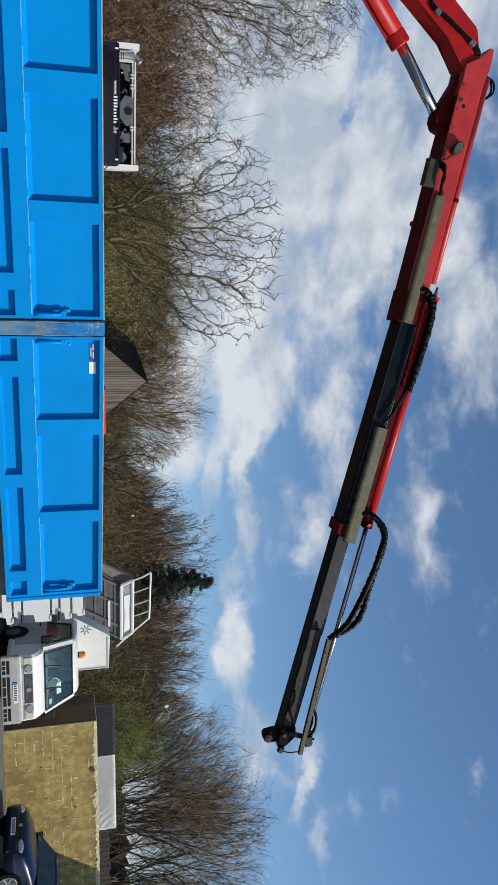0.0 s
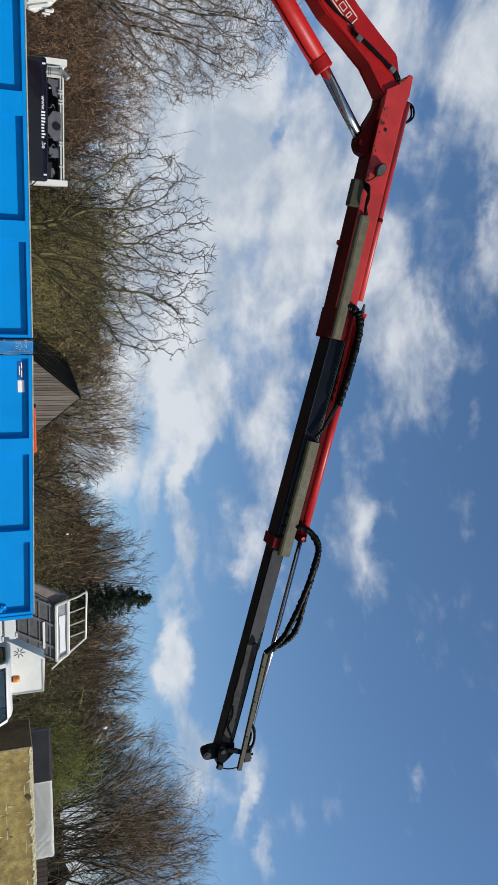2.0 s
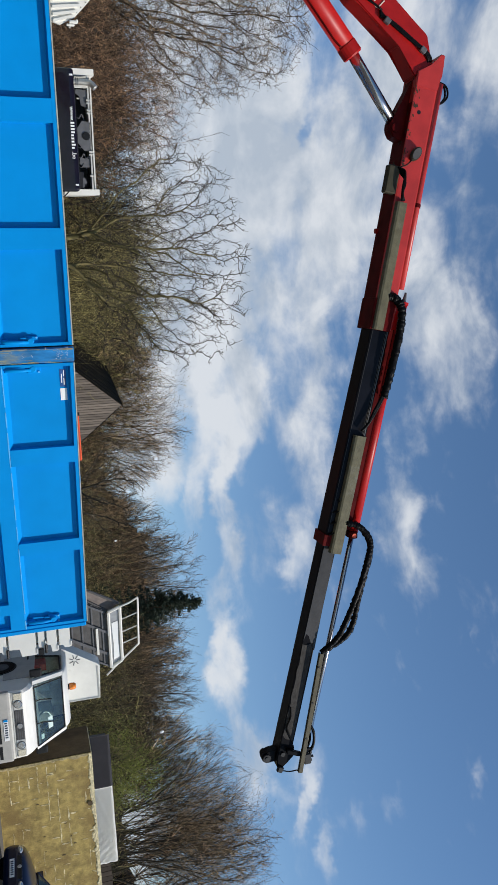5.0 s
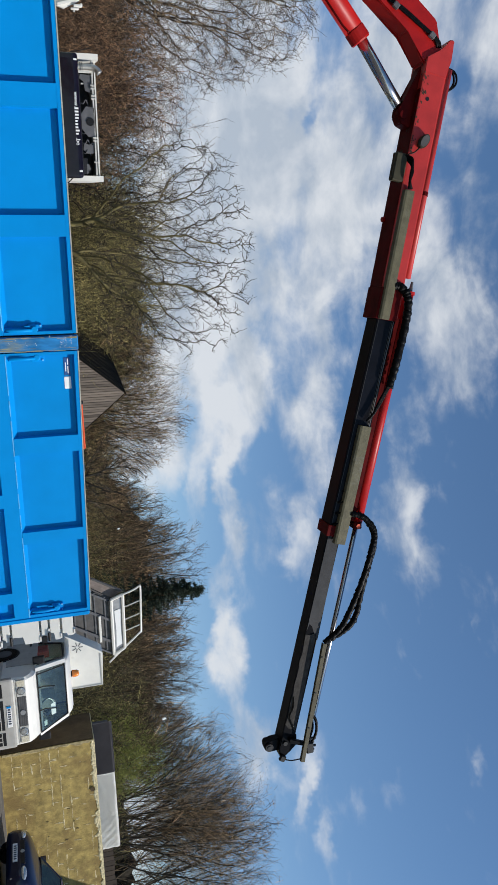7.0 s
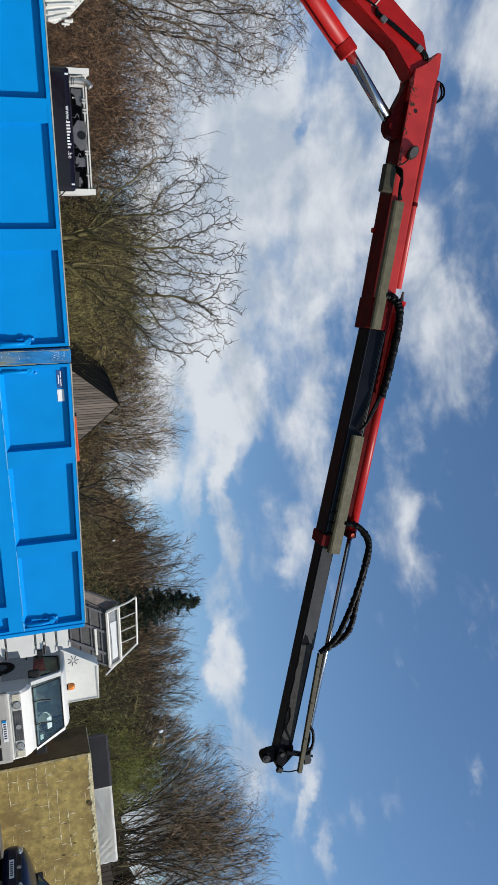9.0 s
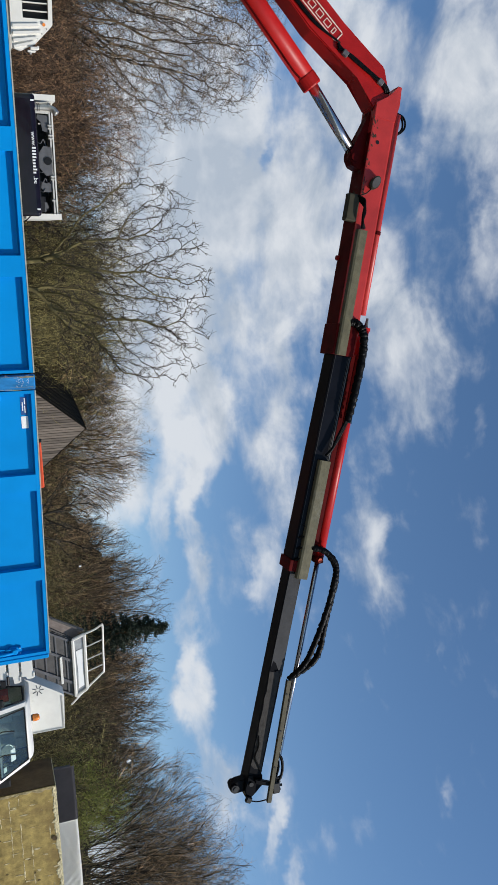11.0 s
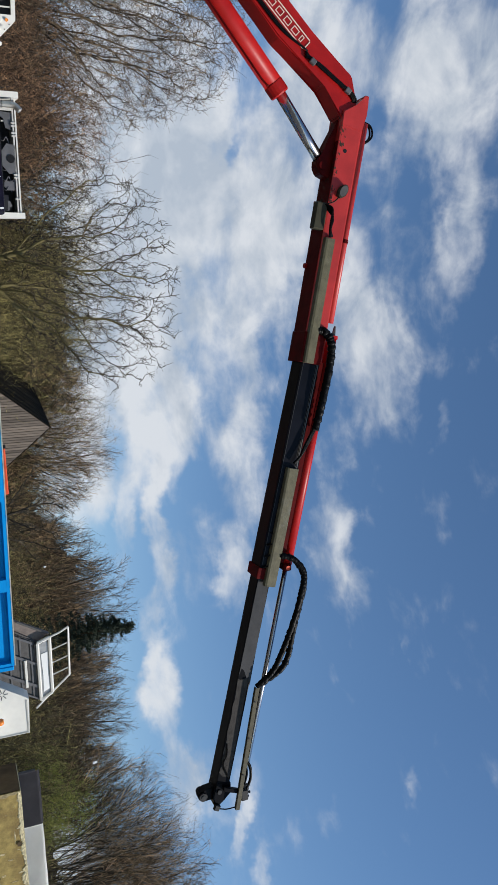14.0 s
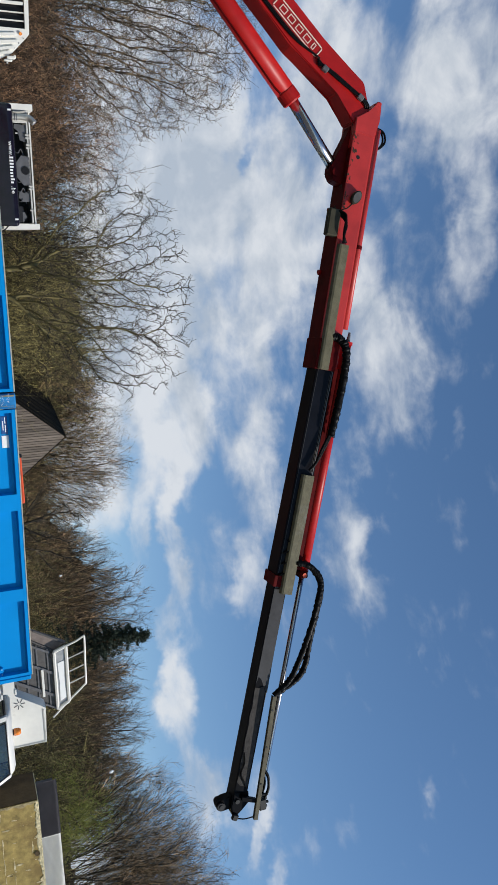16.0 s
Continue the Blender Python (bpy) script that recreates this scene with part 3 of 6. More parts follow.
def build_crane():
    crane = thing("loader_crane", pose(-4.355, 7.33, 0.036, 0, 0, 11.83), "red hydraulic loader crane with a half-extended telescopic boom", "crane")
    # column and base, standing on the lorry's deck
    part("base", box((-3.1, -0.55, 1.028), (-2.1, 0.55, 1.45), 0.03), RED, crane)
    part("column", box((-2.85, -0.24, 1.455), (-2.35, 0.24, 3.45), 0.04), RED, crane)
    # inner arm, deep at the sign and tapering to the knuckle
    arm = part("inner_arm", slab([(-2.85, 3.05), (-2.45, 2.95), (-0.98, 4.67), (-0.42, 5.16), (0.02, 5.72), (0.34, 5.90), (0.30, 6.14), (-0.10, 6.06), (-0.52, 5.56), (-1.03, 5.06), (-2.7, 3.5)], -0.13, 0.13, 0.016), RED, crane)
    sign_mid = (-0.60, 5.255)
    turn = Matrix.Translation((sign_mid[0], -0.134, sign_mid[1])) @ Matrix.Rotation(radians(-45), 4, "Y")
    sign = bmesh.new()
    for lo, hi in (((-0.33, -0.068), (0.33, -0.056)), ((-0.33, 0.056), (0.33, 0.068)), ((-0.345, -0.056), (-0.333, 0.056)), ((0.333, -0.056), (0.345, 0.056))):
        add_box(sign, (lo[0], -0.003, lo[1]), (hi[0], 0.0, hi[1]), 0, turn)
    for k in range(5):
        x, wide = -0.27 + 0.125 * k, 0.04 if k == 4 else 0.085
        for lo, hi in (((x, -0.036), (x + wide, -0.027)), ((x, 0.027), (x + wide, 0.036)), ((x, -0.027), (x + 0.009, 0.027)), ((x + wide - 0.009, -0.027), (x + wide, 0.027))):
            add_box(sign, (lo[0], -0.003, lo[1]), (hi[0], 0.0, hi[1]), 0, turn)
    part("sign", sign, CREAM_INK, arm, "cream outlined sign with plain bars")
    # luffing cylinder and rod
    cylinder = part("luffing_cylinder", tube([(-2.25, 0, 2.84), (-0.97, 0, 4.345), (0.10, 0, 5.207)], [0.105, 0.108, 0.108], 20), RED, crane, smooth=True)
    part("gland", tube([(0.02, 0, 5.142), (0.115, 0, 5.219), (0.128, 0, 5.229)], [0.112, 0.112, 0.100], 20), RED, cylinder)
    part("feed_pipe", tube([(-0.85, -0.06, 4.30), (0.00, -0.06, 4.985), (0.06, -0.06, 5.05), (0.05, -0.05, 5.10)], 0.011, 6), RED_DARK, cylinder)
    part("piston_rod", tube([(0.12, 0, 5.23), (0.80, 0, 5.705)], 0.062, 20), CHROME, crane, "polished chrome piston rod", smooth=True)
    # lug and pin are coloured dark red to stand for their shaded face
    lug = part("lug", slab([(0.22, 5.99), (0.74, 5.70), (0.79, 5.645), (0.87, 5.635), (0.95, 5.67), (0.99, 5.76), (1.0, 5.80)], -0.07, 0.09, 0.01), RED_DARK, crane)
    part("pin", tube([(0.86, -0.085, 5.70), (0.86, 0.10, 5.70)], 0.045, 14), RED_DARK, lug)
    # outer boom, first section: knuckle plate and box girder
    boom = part("boom_section", beam(bmesh.new(), 0.27, 5.934, 3.03, 5.345, 0.272, -0.16, 0.16, 0.02), RED_FADED, crane, "sun-faded red first boom section")
    part("knuckle_plate", slab([(0.28, 5.93), (0.44, 5.90), (0.50, 6.16), (0.32, 6.222), (0.20, 6.242), (0.108, 6.262), (0.098, 6.205), (0.165, 6.165), (0.215, 6.085)], -0.165, 0.165, 0.010), RED_FADED, boom)
    part("hole", tube([(0.712, -0.163, 5.94), (0.712, -0.158, 5.94)], 0.022, 14), BLACK, boom)
    part("boom_collar", beam(bmesh.new(), 2.70, 5.405, 3.045, 5.330, 0.262, -0.175, 0.175, 0.012), RED_DARK, boom)
    # thin dark red plate that paints the underside's shade into its colour
    part("greasy_underside", beam(bmesh.new(), 0.60, 5.97 - 0.2133 * 0.50 - 0.004, 2.70, 5.97 - 0.2133 * 2.60 - 0.004, 0.003, -0.15, 0.15, 0.0), RED_DARK, boom, "red underside with its shade painted in dark red")
    part("top_tube", tube([(0.40, -0.12, 6.215), (2.62, -0.12, 5.742)], 0.044, 12), RED_FADED, boom, smooth=True)
    part("clamp", tube([(1.68, -0.12, 5.943), (1.72, -0.12, 5.934)], 0.050, 12), RED_DARK, boom)
    for h in (1.25, 1.95):
        part("guide_screw", tube([(h, 0.12, 5.97 - 0.2133 * (h - 0.1) + 0.005), (h, 0.12, 5.97 - 0.2133 * (h - 0.1) - 0.035)], 0.03, 8), RED, boom)
    chips = bmesh.new()
    for k in range(44):
        h = random.choice((random.uniform(0.32, 1.2), random.uniform(0.32, 0.75), random.gauss(1.18, 0.06)))
        z = 5.97 - 0.2133 * (h - 0.1) + abs(random.gauss(0, 0.03)) + 0.006
        r = random.uniform(0.003, 0.012)
        add_prism(chips, [(h + r * math.cos(a) * random.uniform(0.6, 2.4), z + r * math.sin(a) * random.uniform(0.4, 1.3)) for a in (2 * math.pi * j / 8 for j in range(8))], 0.002, "y", -0.1625)
        under = random.uniform(-0.15, 0.1)
        h = random.uniform(0.3, 1.3)
        m2 = Matrix.Translation((h, under, 5.97 - 0.2133 * (h - 0.1) - 0.0052)) @ Matrix.Rotation(0.21, 4, "Y")
        add_box(chips, (-r * 2, -r, -0.001), (r * 2, r, 0.001), 0, m2)
    tagged(part("paint_chip", chips, RUST, boom, "brown chips where the paint has flaked"), kind="stuff")
    # work lamp and valve box on the first section
    oval = [(1.158 + 0.085 * math.cos(a) * math.cos(0.65) + 0.052 * math.sin(a) * math.sin(0.65), 5.886 - 0.085 * math.cos(a) * math.sin(0.65) + 0.052 * math.sin(a) * math.cos(0.65)) for a in (2 * math.pi * j / 20 for j in range(20))]
    lamp = part("work_lamp", slab(oval, -0.225, -0.165, 0.006), OLIVE_DARK, boom, "dark olive oval work lamp")
    part("lamp_lens", slab([(1.158 + (p - 1.158) * 0.8, 5.886 + (q - 5.886) * 0.8) for p, q in oval], -0.231, -0.2255), GREY_DARK, lamp)
    part("lamp_cable", tube(smooth_line([(1.22, -0.20, 5.84), (1.27, -0.19, 5.78), (1.29, -0.18, 5.72), (1.32, -0.18, 5.68)]), 0.008, 6), RUBBER, lamp)
    valve = part("valve_box", box((1.27, -0.20, 5.535), (1.57, -0.10, 5.675), 0.012, Matrix.Translation((1.42, 0, 5.58)) @ Matrix.Rotation(0.21, 4, "Y") @ Matrix.Translation((-1.42, 0, -5.58))), OLIVE_DARK, boom, "dark olive steel valve box")
    for k in range(4):
        part("valve_hose", tube(smooth_line([(1.30, -0.20 + 0.02 * k, 5.67), (1.36 + 0.03 * k, -0.25, 5.73), (1.52 + 0.02 * k, -0.25, 5.70), (1.66, -0.22, 5.70 + 0.012 * k)]), 0.012, 6), RUBBER, valve)

    def tray(h0, z0, h1, z1, owner, y0=-0.215, tall=0.135):
        bm = bmesh.new()
        length = math.hypot(h1 - h0, z1 - z0)
        m = Matrix.Translation((h0, 0, z0)) @ Matrix.Rotation(math.atan2(z0 - z1, h1 - h0), 4, "Y")
        add_prism(bm, [(y0 + 0.052, 0.0), (y0 + 0.008, 0.012), (y0, 0.035), (y0, tall - 0.010), (y0 + 0.052, tall)], length, "x")
        for v in bm.verts:
            v.co = m @ v.co
        part("cable_tray", bm, TRAY, owner, "olive-grey steel cable tray with scuffs")
    tray(1.66, 5.655, 3.05, 5.355, boom)
    # second section with its extension cylinder
    second = part("boom_section", beam(bmesh.new(), 2.85, 5.42, 5.52, 4.752, 0.232, -0.135, 0.135, 0.014), DARK_STEEL, crane, "dark greased steel second boom section")
    part("edge_strip", beam(bmesh.new(), 3.05, 5.580, 5.40, 4.99, 0.010, -0.142, -0.136, 0.0), GREY, second)
    part("cylinder_rail", beam(bmesh.new(), 3.06, 5.601, 5.40, 5.016, 0.085, -0.11, -0.04, 0.006), RED_DARK, second, "dark red rail under the extension cylinder")
    part("side_plate", beam(bmesh.new(), 3.06, 5.368 + 0.024, 5.40, 4.783 + 0.024, 0.152, -0.1372, -0.1351, 0.0), NAVY_GLOSS, second, "greased navy-black side of the section")
    for k in range(3):
        part("short_hose", tube(smooth_line([(5.02 + 0.13 * k, -0.14, 4.93 - 0.03 * k), (5.07 + 0.13 * k, -0.17, 4.985 - 0.03 * k), (5.14 + 0.13 * k, -0.17, 4.95 - 0.035 * k), (5.17 + 0.13 * k, -0.15, 4.87 - 0.03 * k)]), 0.010, 6), RUBBER, second)
    part("boom_collar", beam(bmesh.new(), 5.42, 4.757, 5.55, 4.725, 0.250, -0.150, 0.150, 0.008), RED_DARK, second, "dark red collar")
    for lift, mat in ((0.195, GREY_DARK), (0.178, BLACK), (0.020, WORN_DARK)):
        part("edge_line", beam(bmesh.new(), 3.06, 5.368 + lift, 5.40, 4.783 + lift, 0.006, -0.1375, -0.1352, 0.0), mat, second)
    tray(4.26, 5.135, 5.64, 4.800, second, -0.195, 0.155)
    ext = part("extension_cylinder", tube([(2.79, -0.07, 5.790), (5.45, -0.07, 5.150)], 0.064, 18), RED, second, smooth=True)
    part("cylinder_cap", tube([(2.765, -0.07, 5.796), (2.80, -0.07, 5.788)], 0.074, 18), RED, ext)
    part("cylinder_eye", tube([(2.66, -0.07, 5.84), (2.79, -0.07, 5.81)], [0.014, 0.028], 8), GREY, ext)
    part("cylinder_head", box((5.43, -0.15, 5.08), (5.52, 0.01, 5.18), 0.012), RED_DARK, ext)
    part("red_plug", tube([(5.475, -0.166, 5.13), (5.475, -0.159, 5.13)], 0.028, 10), ORANGE, ext)
    part("piston_rod", tube([(5.45, -0.07, 5.148), (8.10, -0.07, 4.515)], 0.030, 14), CHROME, second, "thin chrome piston rod", smooth=True)
    # third section, tip and hose rail
    third = part("boom_section", beam(bmesh.new(), 5.40, 4.795, 8.10, 4.130, 0.170, -0.110, 0.110, 0.012), DARK_STEEL, crane, "dark steel third boom section")
    def low(h):
        return 4.795 - 0.2463 * (h - 5.40)
    side = [(5.56, low(5.56) + 0.012), (6.72, low(6.72) + 0.010)] + [(6.72 - 0.10 * math.sin(1.2 * k) + 0.012 * k, low(6.7) + 0.010 + 0.032 * k) for k in range(1, 5)] + [(5.62, low(5.62) + 0.158)]
    part("side_panel", prism(side, 0.002, "y", -0.1135), WORN_DARK, third, "dull dark side of the section")
    ragged = [(6.76 + 0.02 * math.sin(7 * k) + 0.0, low(6.8) + 0.158 - 0.036 * k) for k in range(5)]
    ragged += [(6.9 + 0.1 * k, low(6.9 + 0.1 * k) + 0.014 + 0.008 * math.sin(2.3 * k)) for k in range(0, 11)] + [(7.96, low(7.96) + 0.06), (7.99, low(7.99) + 0.158)]
    part("worn_patch", prism(ragged, 0.002, "y", -0.1135), WORN_STEEL, third, "rough grey patch where paint is rubbed off")
    part("loose_cable", tube(smooth_line([(7.55, -0.12, low(7.55) + 0.03), (7.68, -0.125, low(7.68) + 0.055), (7.80, -0.125, low(7.80) + 0.035), (7.92, -0.125, low(7.92) + 0.10), (8.02, -0.12, 4.31)]), 0.009, 6), RUBBER, third)
    tip = part("boom_tip", slab([(8.02, 4.15), (8.20, 4.10), (8.33, 4.11), (8.34, 4.17), (8.27, 4.24), (8.20, 4.33), (8.06, 4.33)], -0.115, 0.115, 0.012), DARK_STEEL, crane)
    lug = part("tip_lug", slab([(8.10, 4.16), (8.12, 4.02), (8.14, 3.955), (8.19, 3.93), (8.245, 3.945), (8.27, 4.00), (8.26, 4.15)], -0.06, 0.06, 0.010), DARK_STEEL, tip)
    part("eye_ring", tube([(8.195, -0.085, 3.99), (8.195, 0.085, 3.99)], 0.050, 18), BLACK, lug)
    part("tip_pin", tube([(8.195, -0.092, 3.99), (8.195, -0.084, 3.99)], 0.026, 14), WORN_DARK, lug)
    part("cross_pin", tube([(8.15, -0.13, 4.18), (8.15, 0.13, 4.18)], 0.028, 12), BLACK, tip)
    part("tip_lamp", box((8.31, -0.15, 4.10), (8.385, -0.10, 4.175), 0.01, Matrix.Translation((8.34, 0, 4.16)) @ Matrix.Rotation(0.5, 4, "Y") @ Matrix.Translation((-8.34, 0, -4.16))), BLACK, tip)
    part("tip_cable", tube(smooth_line([(8.36, -0.13, 4.17), (8.375, -0.15, 4.25), (8.37, -0.16, 4.35)]), 0.008, 6), RUBBER, tip)
    rail = bmesh.new()
    beam(rail, 6.88, 4.655, 8.39, 4.350, 0.012, -0.20, -0.15, 0.003)
    beam(rail, 6.88, 4.66, 8.39, 4.355, 0.046, -0.20, -0.185, 0.003)
    rail_ob = part("hose_rail", rail, RAIL_OLIVE, crane, "dull olive hose rail with rivets")
    for k in range(3):
        h = 7.05 + 0.45 * k
        part("rivet", tube([(h, -0.204, 4.676 - 0.202 * (h - 6.88)), (h, -0.199, 4.676 - 0.202 * (h - 6.88))], 0.012, 8), BLACK, rail_ob)
    part("rail_bracket", slab([(8.07, 4.22), (8.13, 4.22), (8.20, 4.40), (8.15, 4.41)], -0.17, -0.12, 0.006), DARK_STEEL, rail_ob)
    valves = part("tip_coupling", box((8.16, -0.20, 4.43), (8.30, -0.10, 4.52), 0.01), BLACK, crane, "black couplings at the boom tip")
    for k in range(4):
        part("coupling", tube([(8.12 + 0.05 * k, -0.15, 4.48), (8.13 + 0.05 * k, -0.15, 4.56 - 0.02 * (k % 2))], 0.017, 8), GREY if k % 2 else BLACK, valves)
    hose(valves, [(7.80, -0.16, 4.52), (7.90, -0.17, 4.565), (8.06, -0.16, 4.565), (8.18, -0.15, 4.51)], 0.018, wraps=False)
    hose(valves, [(7.84, -0.12, 4.50), (7.98, -0.14, 4.53), (8.14, -0.13, 4.49)], 0.015, wraps=False)
    # wrapped hose bundles between the sections
    first = hose(crane, [(2.69, -0.18, 5.57), (2.73, -0.20, 5.65), (2.85, -0.21, 5.715), (3.05, -0.21, 5.70), (3.30, -0.21, 5.645), (3.58, -0.20, 5.575), (3.84, -0.19, 5.50)], 0.047)
    tagged(first, "black wrapped hose bundle")
    for k in range(3):
        hose(first, [(3.80, -0.19, 5.52 - 0.012 * k), (4.00, -0.19, 5.40 - 0.012 * k), (4.14, -0.19, 5.30), (4.22, -0.18, 5.22)], 0.017, wraps=False)
    for side in (0.0, 0.045):
        loop = hose(crane, [(5.30, -0.17, 5.03), (5.37, -0.20, 5.19), (5.52 + side, -0.22, 5.30), (5.73, -0.22 - side, 5.30 - side), (6.0, -0.22 - side, 5.22 - side), (6.28, -0.22, 5.14 - side), (6.55, -0.21, 5.08 - 2.4 * side), (6.72, -0.20, 4.97 - 2.2 * side), (6.89, -0.15, 4.69)], 0.036)
        tagged(loop, "black wrapped hose hanging in a loop")
    # hoses over the knuckle and pipes along the arm
    for k in range(3):
        hose(crane, [(-0.30 + 0.03 * k, -0.15, 5.47), (-0.19, -0.16, 5.58 + 0.02 * k), (0.00, -0.165, 5.86 + 0.02 * k), (0.09, -0.16, 6.00 + 0.02 * k), (0.17, -0.13, 6.06 + 0.02 * k), (0.20, -0.05, 6.02)], 0.012, wraps=False)
        hose(crane, [(-1.5, -0.145, 4.18 + 0.022 * k), (-0.95, -0.145, 4.735 + 0.020 * k), (-0.50, -0.15, 5.17 + 0.020 * k), (-0.30, -0.15, 5.50)], 0.009, "pipe", wraps=False)
    for k in range(2):
        hose(crane, [(0.34, -0.05, 6.20), (0.40, -0.06, 6.30 + 0.03 * k), (0.52, -0.07, 6.31 + 0.03 * k), (0.60, -0.08, 6.22), (0.52, -0.09, 6.16)], 0.012, wraps=False)
    for h, z in ((-0.195, 5.555), (0.07, 5.985)):
        part("hose_clip", box((-0.035, -0.185, -0.03), (0.035, -0.135, 0.03), 0.008, Matrix.Translation((h, 0, z)) @ Matrix.Rotation(-0.9, 4, "Y")), GREY, crane)


build_crane()


# ---- tractor lorry with its cab back seen over the dropsides ----
def build_tractor():
    """Local x across the cab, y away from the viewer, z up; the back of the cab faces -y."""
    m = thing("tractor_lorry", pose(-7.37, 16.4, 0.10, 0, 0, 19), "white tractor lorry with black lettered rear panel and exhaust stack", "lorry")
    part("cab", box((-1.25, 0.35, 0.8), (1.25, 2.3, 2.92), 0.08, segments=2), WHITE, m)
    # roof fairing: two side plates with an open back
    for x, lean in ((-1.28, 0.0), (1.16, 0.0)):
        plate = prism([(0.0, 2.60), (0.02, 3.36), (0.10, 3.37), (1.5, 3.2), (1.9, 2.93), (1.9, 2.60)], 0.12, "x", x)
        part("side_fairing", plate, WHITE, m)
    part("fairing_roof", prism([(0.30, 3.29), (0.30, 3.32), (1.5, 3.22), (1.9, 2.95), (1.9, 2.92), (1.48, 3.19)], 2.32, "x", -1.16), WHITE, m)
    rail = part("top_rail", box((-1.15, 0.0, 3.20), (1.15, 0.035, 3.235), 0.006), WHITE_DIRTY, m)
    for x in (-0.68, -0.62, -0.48, -0.42, 0.36, 0.42, 0.86):
        part("rail_clip", box((x, -0.02, 3.17), (x + 0.032, 0.03, 3.26), 0.005), WHITE_DIRTY, rail)
    part("mounting_post", box((-0.96, -0.01, 2.93), (-0.90, 0.03, 3.20), 0.006), WHITE_DIRTY, rail)
    part("engine_bay", box((-1.15, 0.95, 2.62), (1.15, 1.0, 3.22)), BLACK, m)
    part("bay_floor", box((-1.15, 0.0, 2.93), (1.15, 0.95, 2.95)), BLACK, m)
    # rounded black panel with the web address
    panel = part("rear_panel", box((-1.24, -0.32, 2.05), (1.22, 0.05, 2.915), 0.11, segments=4), BLACK_GLOSS, m, "glossy black rear panel with rounded ends")
    panel.data.polygons.foreach_set("use_smooth", [True] * len(panel.data.polygons))
    up = Matrix.Rotation(radians(90), 4, "X")
    lettering("lettering", "www.", 0.125, Matrix.Translation((-0.34, -0.324, 2.83)) @ up, INK_WHITE, panel)
    lettering("lettering", ".be", 0.125, Matrix.Translation((0.48, -0.324, 2.83)) @ up, INK_WHITE, panel)
    bars = bmesh.new()
    for k in range(9):
        tall = 0.080 if k in (0, 1, 2, 3, 7) else 0.058
        add_box(bars, (-0.185 + 0.062 * k, -0.326, 2.79), (-0.150 + 0.062 * k, -0.3215, 2.79 + tall))
    part("lettering_bar", bars, INK_WHITE, panel)
    for x in (-1.12, 1.06):
        part("marker_lamp", box((x, -0.328, 2.82), (x + 0.035, -0.318, 2.89), 0.004), INK_WHITE, panel)
    # exhaust stack with a bent tip
    stack = part("exhaust_stack", tube(smooth_line([(-1.02, -0.02, 2.85), (-1.02, -0.02, 3.05), (-1.01, -0.02, 3.22), (-0.98, -0.03, 3.30), (-0.90, -0.05, 3.375)]), 0.068, 14, caps=True), STAINLESS, m, "dull steel exhaust stack", smooth=True)
    part("clamp", tube([(-1.02, -0.02, 2.965), (-1.02, -0.02, 2.985)], 0.078, 14), GREY, stack)
    part("clamp", tube([(-1.02, -0.02, 3.005), (-1.02, -0.02, 3.02)], 0.076, 14), GREY, stack)
    # grey brackets in the bay
    for outline in ([(-0.88, 2.97), (-0.80, 2.95), (-0.74, 3.03), (-0.56, 3.06), (-0.52, 3.17), (-0.60, 3.22), (-0.86, 3.22)], [(0.48, 2.98), (0.62, 2.96), (0.70, 3.04), (0.70, 3.17), (0.60, 3.22), (0.46, 3.20), (0.52, 3.08)], [(0.90, 2.93), (1.10, 2.93), (1.13, 3.02), (1.02, 3.10), (0.92, 3.06)]):
        plate = part("bracket", prism(outline, 0.03, "y", 0.03), GREY, m)
        x, z = outline[-2]
        part("bolt_hole", tube([(x + 0.05, 0.029, z - 0.04), (x + 0.05, 0.022, z - 0.04)], 0.018, 10), BLACK, plate)
    part("cooler_plate", prism([(-0.25, 3.06), (-0.10, 2.95), (0.20, 2.95), (0.36, 3.08), (0.36, 3.23), (-0.22, 3.23)], 0.04, "y", 0.0), GREY, m, "grey angular bracket plate")
    part("cross_tube", tube([(-0.70, 0.06, 2.98), (-0.70, 0.06, 3.21)], 0.016, 8), WHITE_DIRTY, m)
    part("round_cover", tube([(0.06, -0.015, 3.13), (0.06, 0.0, 3.13)], 0.085, 16), BLACK, m)
    for k in range(6):
        x = -0.35 + 0.2 * k
        part("air_hose", tube(smooth_line([(x, 0.1, 2.90), (x + 0.05, 0.02, 3.0), (x - 0.03, 0.04, 3.06), (x + 0.08, 0.12, 3.12)]), 0.010, 6), GREY, m)
    part("air_tank", tube([(0.80, 0.10, 2.93), (1.12, 0.10, 2.93)], 0.11, 16), BLACK, m)
    part("wiring", tube(smooth_line([(1.2, -0.1, 2.7), (1.32, -0.2, 2.55), (1.30, -0.2, 2.35), (1.1, -0.3, 2.2)]), 0.012, 6), RUBBER, m)
    part("aerial", tube([(-1.25, -0.1, 2.7), (-1.36, -0.1, 3.2)], 0.008, 6), BLACK, m)
    part("chassis", box((-0.45, -3.2, 0.75), (0.45, 2.2, 1.0), 0.02), BLACK, m)
    for y in (-2.3, 1.5):
        for x in (-0.95, 0.95):
            ring = part("wheel", tube([(x - 0.15, y, 0.36), (x + 0.15, y, 0.36)], 0.5, 20), RUBBER, m)
            part("rim", tube([(x - 0.16, y, 0.36), (x + 0.16, y, 0.36)], 0.28, 16), GREY_LIGHT, ring)


build_tractor()


